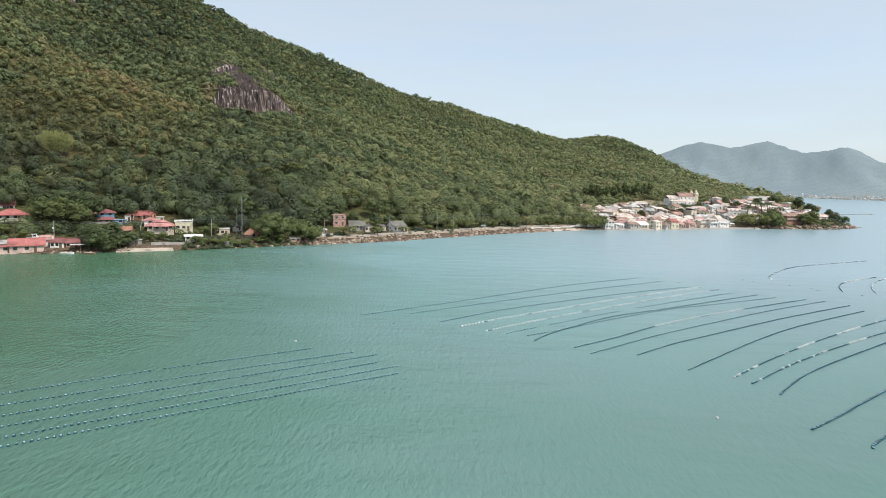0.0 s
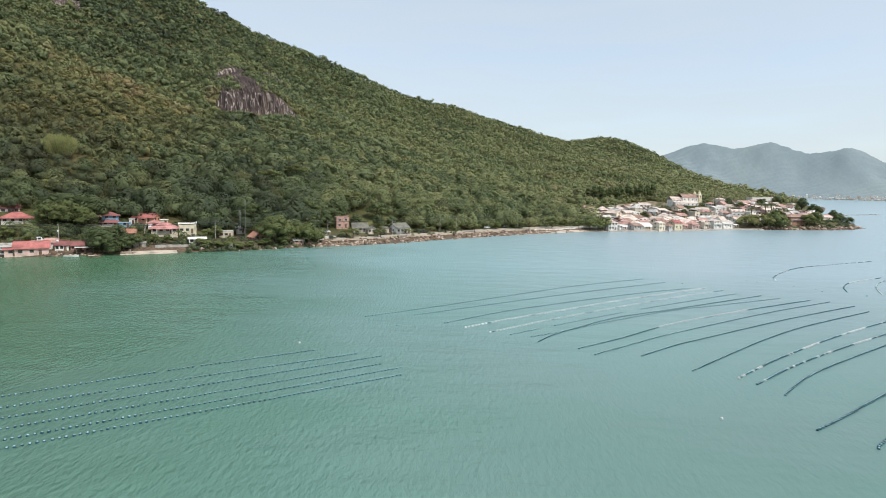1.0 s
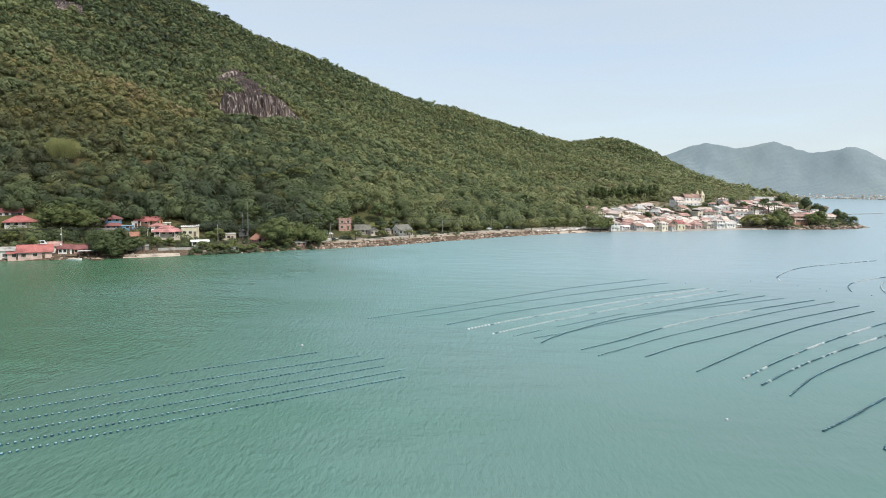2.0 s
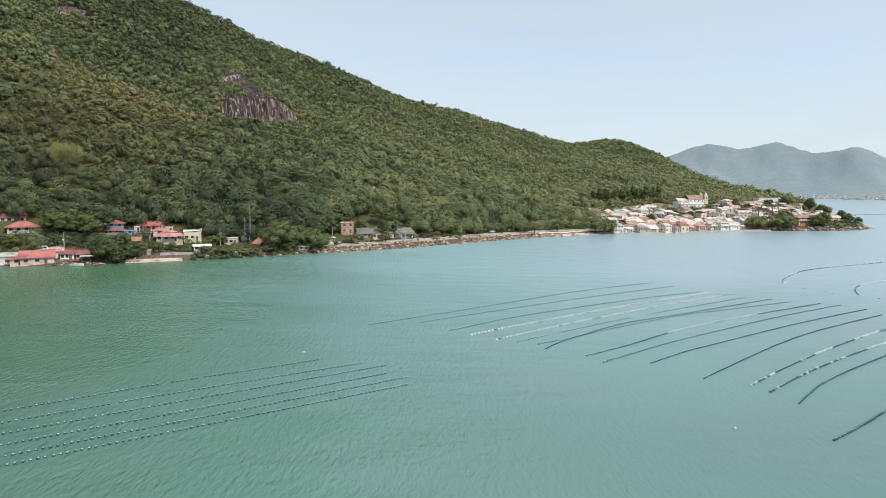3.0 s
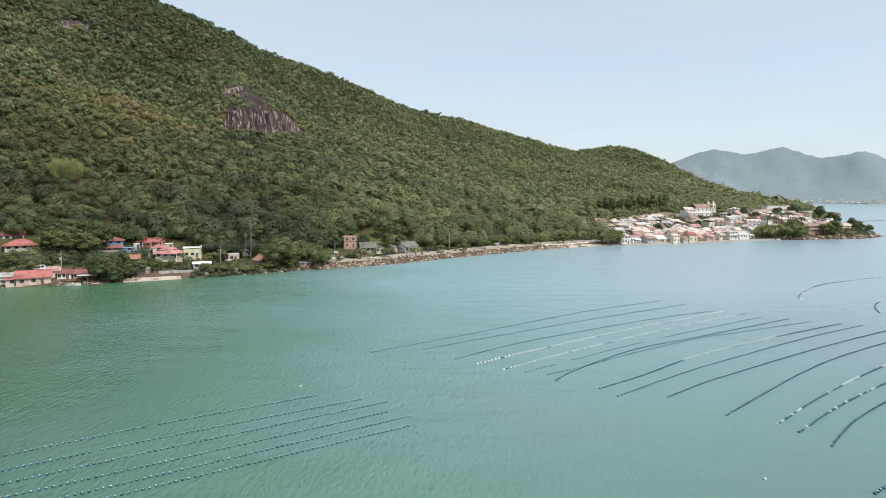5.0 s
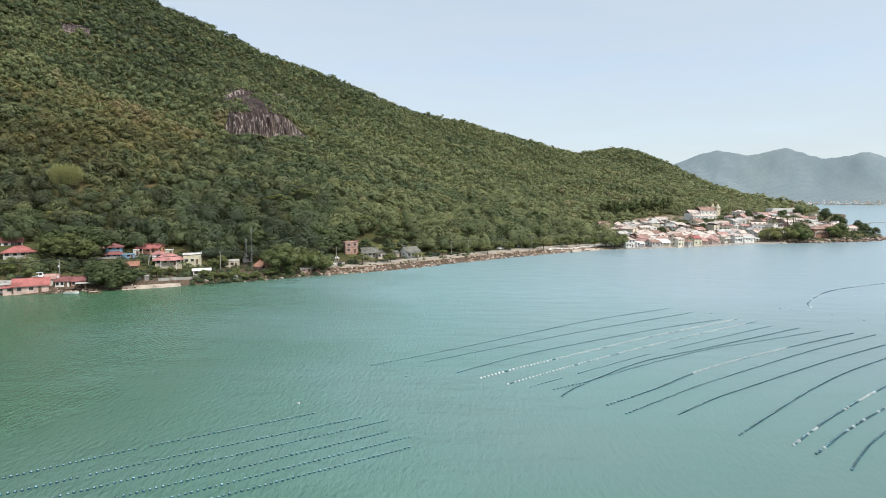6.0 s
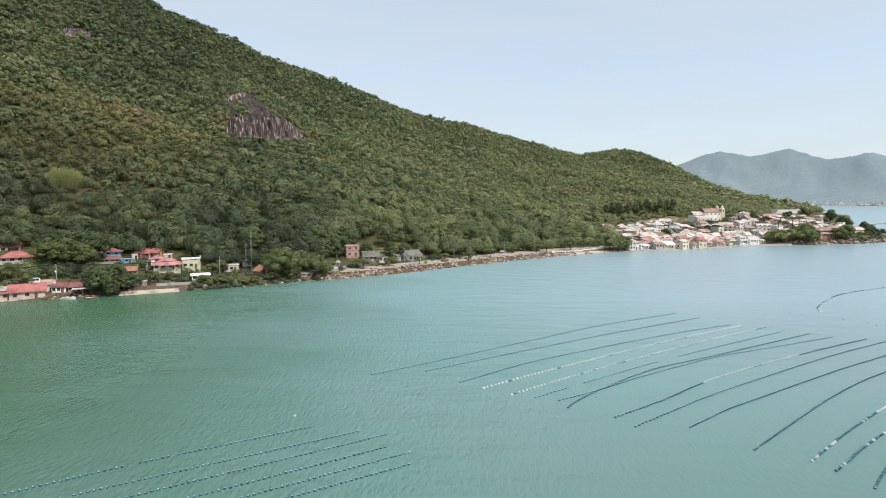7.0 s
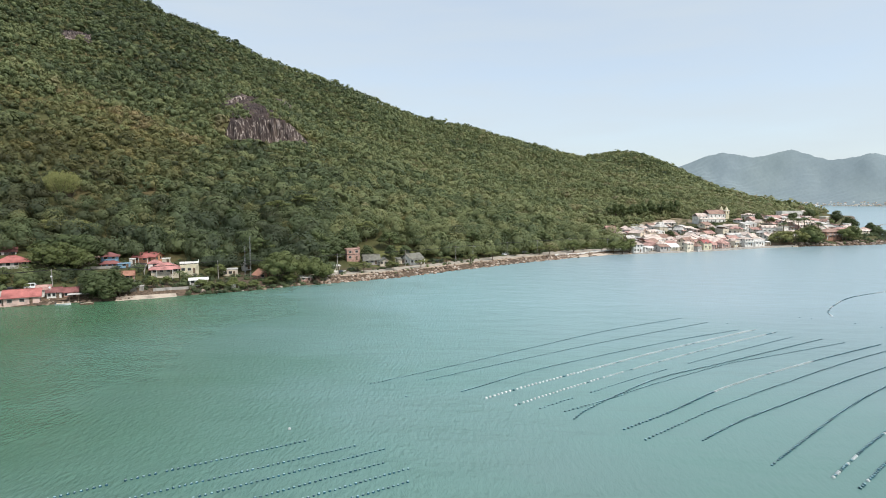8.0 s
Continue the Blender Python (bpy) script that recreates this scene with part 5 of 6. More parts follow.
house(-144.8, 235.2, 6.4, 2.6, 1, "hip", BLUEW, DULL_TILE, 28, "blue front wing with a dull red hip roof", rise=0.8, front=3, side=1, h=2.1, name="house_wing", over=0.6)
house(-138.9, 235.4, 4.4, 3.6, 1, "flat", BLUEW, BLUEW, 28, "low blue-walled annex with a flat roof", front=1, side=1, h=1.9, name="annex", category="annex")
house(-154.9, 241.4, 4.6, 3.5, 1, "shed", CREAM, BROWN_TILE, 28, "small pale shed beside the blue house", rise=0.5, front=1, side=1, h=2.1, name="shed", category="shed")
orange_house = house(-137.3, 250.2, 9.4, 6.4, 1, "gable", ORANGEW, RED_TILE, 2, "orange-walled house with a long red gable roof", rise=1.6, front=3, side=2, h=2.5, over=0.7)
house(-141.3, 245.2, 2.2, 2.0, 1, "flat", WHITE, WHITE_SHEET, 22, "white water tank housing beside the orange house", front=0, side=0, h=2.4, name="tank_house", category="annex")
house(-129.5, 250.8, 3.0, 3.0, 1, "flat", CREAM, WHITE_SHEET, 20, "small cream block beside the orange house", front=1, side=1, h=2.3, name="annex", category="annex")
cream_house = house(-120.1, 232.2, 10.0, 7.0, 1, "hip", CREAM, PINK_TILE, 26, "cream house with a wide pink-red hip roof", rise=1.8, front=4, side=2, h=2.5, over=0.9)
house(-126.1, 235.4, 4.5, 5.0, 1, "hip", WHITE, PINK_TILE, 26, "white side wing with a pink-red roof", rise=1.2, front=1, side=2, h=2.4, name="house_wing")
yellow_house = house(-112.7, 237.6, 7.0, 6.0, 1, "flat", YELLOWW, WHITE_SHEET, 26, "pale yellow house with a flat roof and white frames", front=3, side=2, h=3.9)
house(-101.5, 222.0, 6.4, 4.6, 1, "shed", WHITE, WHITE_SHEET, 26, "white slant-roofed beach house with large windows", rise=0.25, front=3, side=1, h=2.3)
house(-119.7, 208.4, 7.4, 3.2, 1, "flat", CONCRETE, CONCRETE, 28, "pale boat store behind the sand", front=0, side=0, h=2.3, z=1.3, name="shed", category="shed")
house(-129.7, 222.2, 4.6, 4.2, 1, "gable", BRICKW, ORANGE_TILE, 28, "unfinished brick shed with an orange tile roof", rise=1.4, front=1, side=1, h=2.3, name="shed", category="shed")
house(-125.3, 215.6, 4.0, 3.0, 1, "flat", GREYW, CONCRETE, 28, "small grey store with a flat slab roof", front=1, side=0, h=2.2, name="shed", category="shed")
house(-99.5, 246.8, 6.2, 5.0, 1, "flat", CREAM, GREY_SHEET, 26, "pale low house half hidden by trees", front=3, side=1, h=2.8)
house(-98.5, 262.4, 4.0, 4.0, 1, "gable", WHITE, GREY_SHEET, 26, "small white house with a grey roof", rise=1.0, front=1, side=1, h=2.2)
house(-82.8, 239.6, 5.0, 5.2, 1, "gable", BRICKW, ORANGE_TILE, 50, "brick house with an orange-red roof among trees", rise=1.9, front=2, side=2, h=2.1, over=0.7)
house(-87.5, 222.5, 3.0, 2.4, 1, "flat", WHITE, WHITE_SHEET, 28, "tiny white boat hut at the waterline", front=1, side=0, h=1.7, z=0.7, name="shed", category="shed")
house(-65.0, 241.6, 4.4, 3.0, 1, "shed", PINKBRICK, GREY_SHEET, 28, "small pinkish boat shack at the waterline", rise=0.4, front=2, side=1, h=1.9, z=0.9, name="shed", category="shed")
brick_house = house(-54.4, 289.6, 6.6, 6.0, 2, "flat", PINKBRICK, PINKBRICK, 22, "two-storey pink brick house with a flat roof", front=2, side=2, h=5.4)
house(-58.0, 268.0, 3.2, 3.0, 1, "shed", CREAM, GREY_SHEET, 26, "small cream kiosk beside the road", rise=0.4, front=1, side=1, h=2.2, name="kiosk", category="kiosk")
house(-44.6, 287.6, 7.6, 7.0, 1, "gable", GREYW, MOSS_TILE, 20, "grey house with a mossy grey-green gable roof", rise=2.2, front=3, side=2, h=2.3, over=0.7)
house(-37.6, 286.6, 5.6, 6.0, 1, "gable", CREAM, MOSS_TILE, 20, "cream house with a mossy grey-green roof", rise=1.5, front=3, side=2, h=2.2, over=0.6)
shelter = house(-24.2, 295.0, 8.0, 6.0, 1, "gable", WHITE, MOSS_TILE, 44, "white house with a grey-green gable roof and porch", rise=1.9, front=3, side=1, h=3.4, over=0.9)
house(-30.6, 294.0, 3.5, 4.0, 1, "shed", CREAM, MOSS_TILE, 28, "small cream lean-to with a dark roof", rise=0.5, front=1, side=1, h=2.2, name="shed", category="shed")


def garden_wall(x0, y0, x1, y1, h, mat, label):
    n = max(1, int(math.hypot(x1 - x0, y1 - y0) / 2.5))
    turn = math.degrees(math.atan2(y1 - y0, x1 - x0))
    t = thing("garden_wall", pose(x0, y0, gz(x0, y0), 0, 0, turn), label, "wall")
    L = math.hypot(x1 - x0, y1 - y0)
    for i in range(n):
        k = (i + 0.5) / n
        dz = gz(x0 + (x1 - x0) * k, y0 + (y1 - y0) * k) - gz(x0, y0)
        bm = bmesh.new()
        box(bm, L * i / n + 0.01, L * (i + 1) / n - 0.01, -0.1, 0.1, dz - 1.2, dz + h, 0.02)
        part("wall_panel", bm, mat, t)
    return t


garden_wall(-112.5, 209.4, -102.2, 216.0, 1.0, CONCRETE, "low grey concrete wall above the sand")
garden_wall(-131, 238, -126.5, 228, 1.4, CONCRETE, "stepped grey garden wall up the slope")
garden_wall(-151, 231, -131, 239, 1.0, CONCRETE, "long low terrace wall below the houses")
# this wall lies in shade, which is put into its near-black colour
garden_wall(-140.5, 245.6, -131.0, 246.4, 0.9, SHADED_WALL, "retaining wall with painted shade below the orange house")
garden_wall(-127.5, 244.5, -121.0, 240.5, 1.6, GREYW, "grey retaining wall beside the garden steps")
garden_wall(-65, 259, -52, 262, 1.0, WHITE, "pale low wall along the road")
garden_wall(58, 348.5, 98.5, 378.0, 0.9, WHITE, "long low pale wall behind the beach")
garden_wall(98.8, 378.2, 114, 383.5, 0.9, WHITE, "long low pale wall behind the beach")


# ---- the town ----
def church():
    t = thing("church", pose(224.0, 508, gz(224, 508) - 1.3, 0, 0, 14), "white church with a brown roof and twin pointed towers", "church")
    bm = bmesh.new()
    box(bm, -8.2, 8.2, -4.6, 4.6, -3, 8.2, 0.03)
    part("nave_wall", bm, WHITE, t)
    part("nave_roof", roof_bm("gable", 16.4, 9.2, 8.2, 3.3, 0.35), BROWN_TILE, t)
    bm = bmesh.new()
    box(bm, -18.5, -8.205, -4.0, 4.0, -3, 6.0, 0.03)
    part("chancel_wall", bm, WHITE, t)
    r = part("chancel_roof", roof_bm("gable", 10.4, 8.0, 6.0, 2.6, 0.3), PALE_TILE, t)
    r.location = (-13.5, 0, 0)
    bm = bmesh.new()
    box(bm, -17.5, 6.5, -7.4, -4.605, -3, 3.6, 0.03)
    part("aisle_wall", bm, WHITE, t)
    r = part("aisle_roof", roof_bm("shed", 24.0, 2.8, 3.6, 0.9, 0.25), PALE_TILE, t)
    r.location = (-5.5, -6.0, 0)
    for i in range(4):
        window_on(t, -6.2 + i * 4.1, -4.6, 5.6, 0, 0.8, 1.4)
    for i in range(3):
        window_on(t, -16.8 + i * 3.2, -4.0, 4.4, 0, 0.7, 1.0)
    for i in range(6):
        window_on(t, -15.8 + i * 4.0, -7.4, 1.2, 0, 0.8, 1.2)
    for i, y in enumerate((-3.3, 3.3)):
        tw = new("tower")
        tw.parent = t
        tw.location = (9.9, y, 0)
        bm = bmesh.new()
        box(bm, -1.65, 1.65, -1.65, 1.65, -3, 10.9, 0.04)
        part("shaft", bm, TOWERW, tw)
        for z in (7.9, 10.9):
            bm = bmesh.new()
            box(bm, -1.9, 1.9, -1.9, 1.9, z + 0.002, z + 0.3, 0.05)
            part("cornice", bm, WHITE, tw)
        bm = bmesh.new()
        bmesh.ops.create_cone(bm, cap_ends=True, segments=8, radius1=1.75, radius2=0.08, depth=3.4, matrix=Matrix.Translation((0, 0, 12.9)))
        part("spire", bm, TOWERW, tw)
        for a in (0, 90, -90):
            bm = bmesh.new()
            box(bm, -0.45, 0.45, -1.70, -1.60, 8.5, 10.2, 0.02)
            bmesh.ops.rotate(bm, verts=bm.verts[:], matrix=Matrix.Rotation(radians(a), 3, "Z"))
            part("belfry_opening", bm, GLASS, tw)
    bm = bmesh.new()
    box(bm, 8.205, 9.9, -1.645, 1.645, -3, 10.4)
    part("facade", bm, WHITE, t)
    return t


church()
house(309.0, 541.5, 26, 7, 1, "flat", WHITE, WHITE_SHEET, 20, "long white flat-roofed hall above the town", front=10, side=2, h=5.0, z=gz(309, 541.5) + 1.0, name="hall", category="hall")
house(294.1, 461.4, 17.5, 8, 2, "hip", VILLAW, BROWN_TILE, 22, "brown-red two-storey villa with wide balconies and tile roof", rise=1.8, front=5, side=2, balcony=True, over=0.9)
house(306, 468.4, 8, 7, 2, "hip", VILLAW, ROSE_TILE, 22, "brown-red villa wing with a tile roof", rise=1.5, front=3, side=2, name="house_wing")
house(344.7, 495.1, 9, 6.5, 1, "hip", WHITE, ROSE_TILE, 34, "white house with a faded red roof on the point", rise=1.7, front=3, side=2, over=0.8)
house(335.1, 501.7, 4.6, 4.5, 1, "flat", WHITE, WHITE_SHEET, 34, "small white house among trees", front=1, side=1, h=4.5)
house(330.0, 556.0, 10, 7, 1, "hip", CREAM, PALE_TILE, 30, "cream house with a pale tile roof on the rise", rise=1.8, front=3, side=2, h=5.2)
house(333.9, 527.5, 13, 6, 1, "flat", CREAM, WHITE_SHEET, 30, "long pale flat-roofed house", front=5, side=2, h=4.6)
def lean_to(t, w, d, out, h, roof):
    """A porch along one side: a sloping canopy on posts."""
    bm = bmesh.new()
    q = [(-w / 2, -d / 2 - out, h - 0.45), (w / 2, -d / 2 - out, h - 0.45), (w / 2, -d / 2 - 0.004, h), (-w / 2, -d / 2 - 0.004, h)]
    va = [bm.verts.new(p) for p in q]
    vb = [bm.verts.new((p[0], p[1], p[2] + 0.09)) for p in q]
    bm.faces.new(va[::-1]), bm.faces.new(vb)
    for i in range(4):
        bm.faces.new((va[i], va[(i + 1) % 4], vb[(i + 1) % 4], vb[i]))
    part("porch_roof", bm, roof, t)
    n = max(2, int(w / 4) + 1)
    for i in range(n):
        px = -w / 2 + 0.12 + i * (w - 0.24) / (n - 1)
        bm = bmesh.new()
        box(bm, px - 0.08, px + 0.08, -d / 2 - out + 0.05, -d / 2 - out + 0.21, -2.0, h - 0.42)
        part("post", bm, WHITE, t)


lean_to(shelter, 7.2, 6.0, 2.6, 3.0, MOSS_TILE)
lean_to(cream_house, 6.0, 7.0, 1.8, 2.45, PINK_TILE)
lean_to(orange_house, 4.0, 6.4, 1.2, 2.4, RED_TILE)


def parapet(t, w, d, z, mat):
    """A roof-edge balustrade: posts with a rail, on the front and one side."""
    for k in range(int(w / 0.9) + 1):
        bm = bmesh.new()
        px = -w / 2 + 0.08 + k * (w - 0.16) / int(w / 0.9)
        box(bm, px - 0.09, px + 0.09, -d / 2 - 0.1, -d / 2 + 0.08, z, z + 0.62, 0.02)
        part("baluster", bm, mat, t)
    bm = bmesh.new()
    box(bm, -w / 2, w / 2, -d / 2 - 0.13, -d / 2 + 0.11, z + 0.623, z + 0.74)
    part("rail", bm, mat, t)
    bm = bmesh.new()
    box(bm, w / 2 - 0.11, w / 2 + 0.13, -d / 2 + 0.12, d / 2, z, z + 0.74)
    part("side_rail", bm, mat, t)


parapet(yellow_house, 7.2, 6.2, 4.125, WHITE)
parapet(brick_house, 6.8, 6.2, 5.625, PINKBRICK)


def satellite_dish(x, y, z, turn):
    t = thing("satellite_dish", pose(x, y, z, 0, 0, turn), "small white satellite dish on a short pole", "dish")
    bm = bmesh.new()
    bmesh.ops.create_cone(bm, cap_ends=True, segments=6, radius1=0.05, radius2=0.04, depth=1.4, matrix=Matrix.Translation((0, 0, -0.5)))
    part("pole", bm, METAL, t)
    vs, fs = [(0, 0.0, 0.35)], []
    for ring, r in enumerate((0.17, 0.34)):
        vs += [(r * math.cos(a * 0.5236), -0.9 * r * r, 0.35 + r * math.sin(a * 0.5236)) for a in range(12)]
    for a in range(12):
        fs.append((0, 1 + a, 1 + (a + 1) % 12))
        fs.append((1 + a, 13 + a, 13 + (a + 1) % 12, 1 + (a + 1) % 12))
    mesh_object("dish", vs, fs, CAR_WHITE, t, True)
    return t


satellite_dish(-140.9, 195.6, 4.9, 30)
satellite_dish(-146.2, 203.6, 7.6, 20)
# waterfront, one by one
WATERFRONT = [
    (116.6, 380.2, 8.0, 6, 2, "hip", WHITE, PALE_TILE, "white two-storey waterfront house with pale roof"),
    (126.2, 384.9, 9.5, 6, 1, "flat", WHITE, WHITE_SHEET, "low white arcaded waterfront building"),
    (135.7, 388.5, 8.5, 7, 1, "gable", GREYW, BROWN_TILE, "dark open boathouse with a brown roof"),
    (144.3, 391.9, 9.5, 8, 1, "gable", CREAM, WHITE_SHEET, "boathouse with a broad pale roof on the waterfront"),
    (154.1, 394.1, 7.5, 7, 2, "gable", CREAM, PALE_TILE, "cream two-storey gabled waterfront house"),
    (161.5, 396.8, 6.0, 7, 1, "hip", GREYW, BROWN_TILE, "grey low waterfront house with a brown roof"),
    (169.1, 401.1, 7.5, 7, 2, "gable", YELLOWW, RED_TILE, "yellow two-storey waterfront house with a red roof"),
    (178.5, 406.5, 8.5, 7, 1, "gable", PINKW, ROSE_TILE, "pink waterfront house with a faded red roof"),
    (188.9, 412.5, 10.0, 7, 1, "hip", PINKW, ROSE_TILE, "wide low pink restaurant with a faded red roof"),
    (199.9, 419.5, 8.5, 7, 2, "hip", CREAM, PALE_TILE, "cream two-storey waterfront house with balcony"),
    (209.9, 425.5, 9.0, 7, 2, "hip", WHITE, PALE_TILE, "white two-storey waterfront house with balcony"),
    (220.8, 431.4, 10.0, 7, 1, "gable", WHITE, GREY_SHEET, "white waterfront house with a grey roof"),
    (230.8, 436.7, 8.0, 6, 1, "flat", CREAM, WHITE_SHEET, "low cream waterfront building beside the trees"),
]
for x, y, w, d, n, kind, wall, roof, label in WATERFRONT:
    k = math.sin(x * 1.7)
    t = house(x - 0.4 - 0.9 * k, y + 0.9 + 1.6 * k, w * (0.92 + 0.1 * math.sin(x * 3.1)), d, n, kind, wall, roof, SHORE_TURN - 1 + 11 * math.sin(x * 2.3), label, h=(2.2 + 0.35 * math.sin(x * 5.3)) * n + 0.2, front=max(2, int(w / 2.6)), side=1, rise=1.5 + 0.6 * math.sin(x * 4.1), over=0.35, group="waterfront houses", z=max(0.9, gz(x - 1, y + 1.8) - 0.3), balcony="balcony" in label)
    if n == 1 and k > -0.2:
        lean_to(t, w * 0.7, d, 1.3 + 0.5 * k, 2.2, roof)


def quay(s0, s1, label):
    """A low sea wall: face, top and back, following the waterline."""
    k = (LINE_S > s0) & (LINE_S < s1)
    c, n = LINE[k], INLAND[k]
    o, z = np.array([-2.2, -2.0, -1.2, 5.5])[:, None], np.array([-1.2, 0.55, 0.8, 1.2])[:, None]
    x, y = c[None, :, 0] + n[None, :, 0] * o, c[None, :, 1] + n[None, :, 1] * o
    return tagged(grid_mesh("quay", x, y, z + 0.12 * lumps(x, y, 14, 81) * (z > 0), CONCRETE), label, "quay", kind="structure")


quay(328, 482, "low weathered concrete quay below the waterfront houses")
# the rows behind
hr = random.Random(40)
WALLS = [(WHITE, "white"), (WHITE, "white"), (CREAM, "cream"), (CREAM, "cream"), (WHITE, "white"), (PINKW, "pink"), (GREYW, "grey")]
ROOFS = [(PALE_TILE, "pale weathered tile"), (PALE_TILE, "pale weathered tile"), (PALE_TILE, "pale weathered tile"), (ROSE_TILE, "faded red tile"), (BROWN_TILE, "brown tile"), (GREY_SHEET, "grey sheet"), (WHITE_SHEET, "white slab"), (ROSE_TILE, "faded red tile")]


for row, sd in enumerate((15, 24, 33, 42, 51, 60, 69, 78, 87)):
    s = 350 + 6 * (row % 2) + (6 if row > 2 else 0) + (32 if row > 6 else 0)
    stop = 545 if row < 1 else 585 if row < 3 else 560 if row < 7 else 478
    while s < stop:
        w, d = hr.uniform(5.0, 11), hr.uniform(5.5, 9)
        s += w / 2
        i = int(np.argmin(np.abs(LINE_S - s)))
        o = sd + hr.uniform(-3.2, 3.2)
        x, y = LINE[i, 0] + INLAND[i, 0] * o, LINE[i, 1] + INLAND[i, 1] * o
        s += w / 2 + hr.choice((0.0, 0.3, 0.8, 2.4))
        blocked = math.hypot(x - 218, y - 507) < 23 or math.hypot((x - 304) / 1.5, y - 527) < 13 or math.hypot(x - 170, y - 463) < 6 or math.hypot(x - 299.5, y - 462.9) < 17 or math.hypot(x - 250.2, y - 443.9) < 15 or (s > 480 and sd < 22)
        if blocked or hr.random() < 0.06:
            continue
        (wall, wn_), (roof, rn_) = hr.choice(WALLS), hr.choice(ROOFS)
        if sd > 44 and s < 480 and hr.random() < 0.6:
            roof, rn_ = hr.choice(((GREY_SHEET, "grey sheet"), (PALE_TILE, "pale weathered tile")))
        kind = "flat" if roof in (WHITE_SHEET,) else hr.choice(("hip", "gable", "gable", "shed"))
        n = 2 if hr.random() < 0.13 else 1
        turn = SHORE_TURN + hr.gauss(0, 13) + hr.choice((0, 0, 0, 90, -35))
        porch = hr.random() < 0.22
        t = house(x, y, w, d, n, kind, wall, roof, turn, "%s %s house with a %s roof%s" % ("two-storey" if n == 2 else "low", wn_, rn_, " and porch" if porch else " in the town"), front=2 if w < 8 else 3, side=hr.choice((1, 2)), group="town houses", h=(2.0 * n + hr.uniform(0, 0.6)), rise=hr.uniform(1.2, 2.5), over=hr.uniform(0.25, 0.7))
        if porch:
            lean_to(t, w * hr.uniform(0.5, 1.0), d, hr.uniform(1.4, 2.8), 2.35, hr.choice((PALE_TILE, ROSE_TILE, GREY_SHEET, BROWN_TILE)))


# ---- undergrowth between the houses and along the banks ----
def shrubs(name, s0, s1, o0, o1, step, chance, size, label, tone0=0.3):
    a, b = scatter(s0, s1, o0, o1, step)
    i = np.array([int(np.argmin(np.abs(LINE_S - q))) for q in a])
    x, y = LINE[i, 0] + INLAND[i, 0] * b + rng.uniform(-2, 2, len(a)), LINE[i, 1] + INLAND[i, 1] * b + rng.uniform(-1, 1, len(a))
    keep = rng.uniform(size=len(a)) < chance * (0.6 + 0.6 * lumps(x, y, 18, 41))
    for px, py, r in PLOTS:
        keep &= np.hypot(x - px, y - py) > r
        # keep the outlook towards the bay open
        keep &= ~((np.abs(x - px - 0.35 * r) < r * 0.8) & (y < py) & (y > py - r - 5) & (rng.uniform(size=len(a)) < 0.25))
    x, y = x[keep], y[keep]
    r = size * rng.uniform(0.5, 1.35, len(x))
    z = ground(x, y) + 0.25 * r
    ob = crowns_mesh(name, NEAR, np.stack([x, y, z], 1), r, r * rng.uniform(0.7, 1.1, len(x)), np.clip(tone0 + rng.normal(0, 0.13, len(x)), 0.02, 0.95), rng, FOREST)
    return tagged(ob, label, "shrubs", kind="stuff")


shrubs("shrubs", -110, 30, 22, 36, 2.0, 0.95, 1.6, "dense dark shrubs behind the boathouses")
shrubs("shrubs", 24, 70, 8, 54, 2.1, 0.95, 1.35, "mixed green shrubs in the sloping gardens")
shrubs("shrubs", 60, 116, 1.5, 32, 2.5, 0.75, 1.5, "dense dark shrubs overhanging the waterline", 0.26)
shrubs("shrubs", 61, 110, 0.3, 6, 1.7, 1.0, 1.5, "dense dark bushes hanging over the water", 0.28)
shrubs("shrubs", 112, 215, 3.5, 9, 2.2, 0.30, 1.0, "low green bushes growing through the stone bank", 0.5)
shrubs("shrubs", 116, 345, 15, 24, 2.4, 0.6, 1.5, "green shrubs beside the coast road")
shrubs("shrubs", 350, 620, 9, 90, 3.0, 0.5, 1.6, "green shrubs and garden bushes between town houses")
shrubs("shrubs", 485, 625, 4, 45, 3.0, 0.75, 1.9, "dense dark shrubs on the wooded point", 0.26)

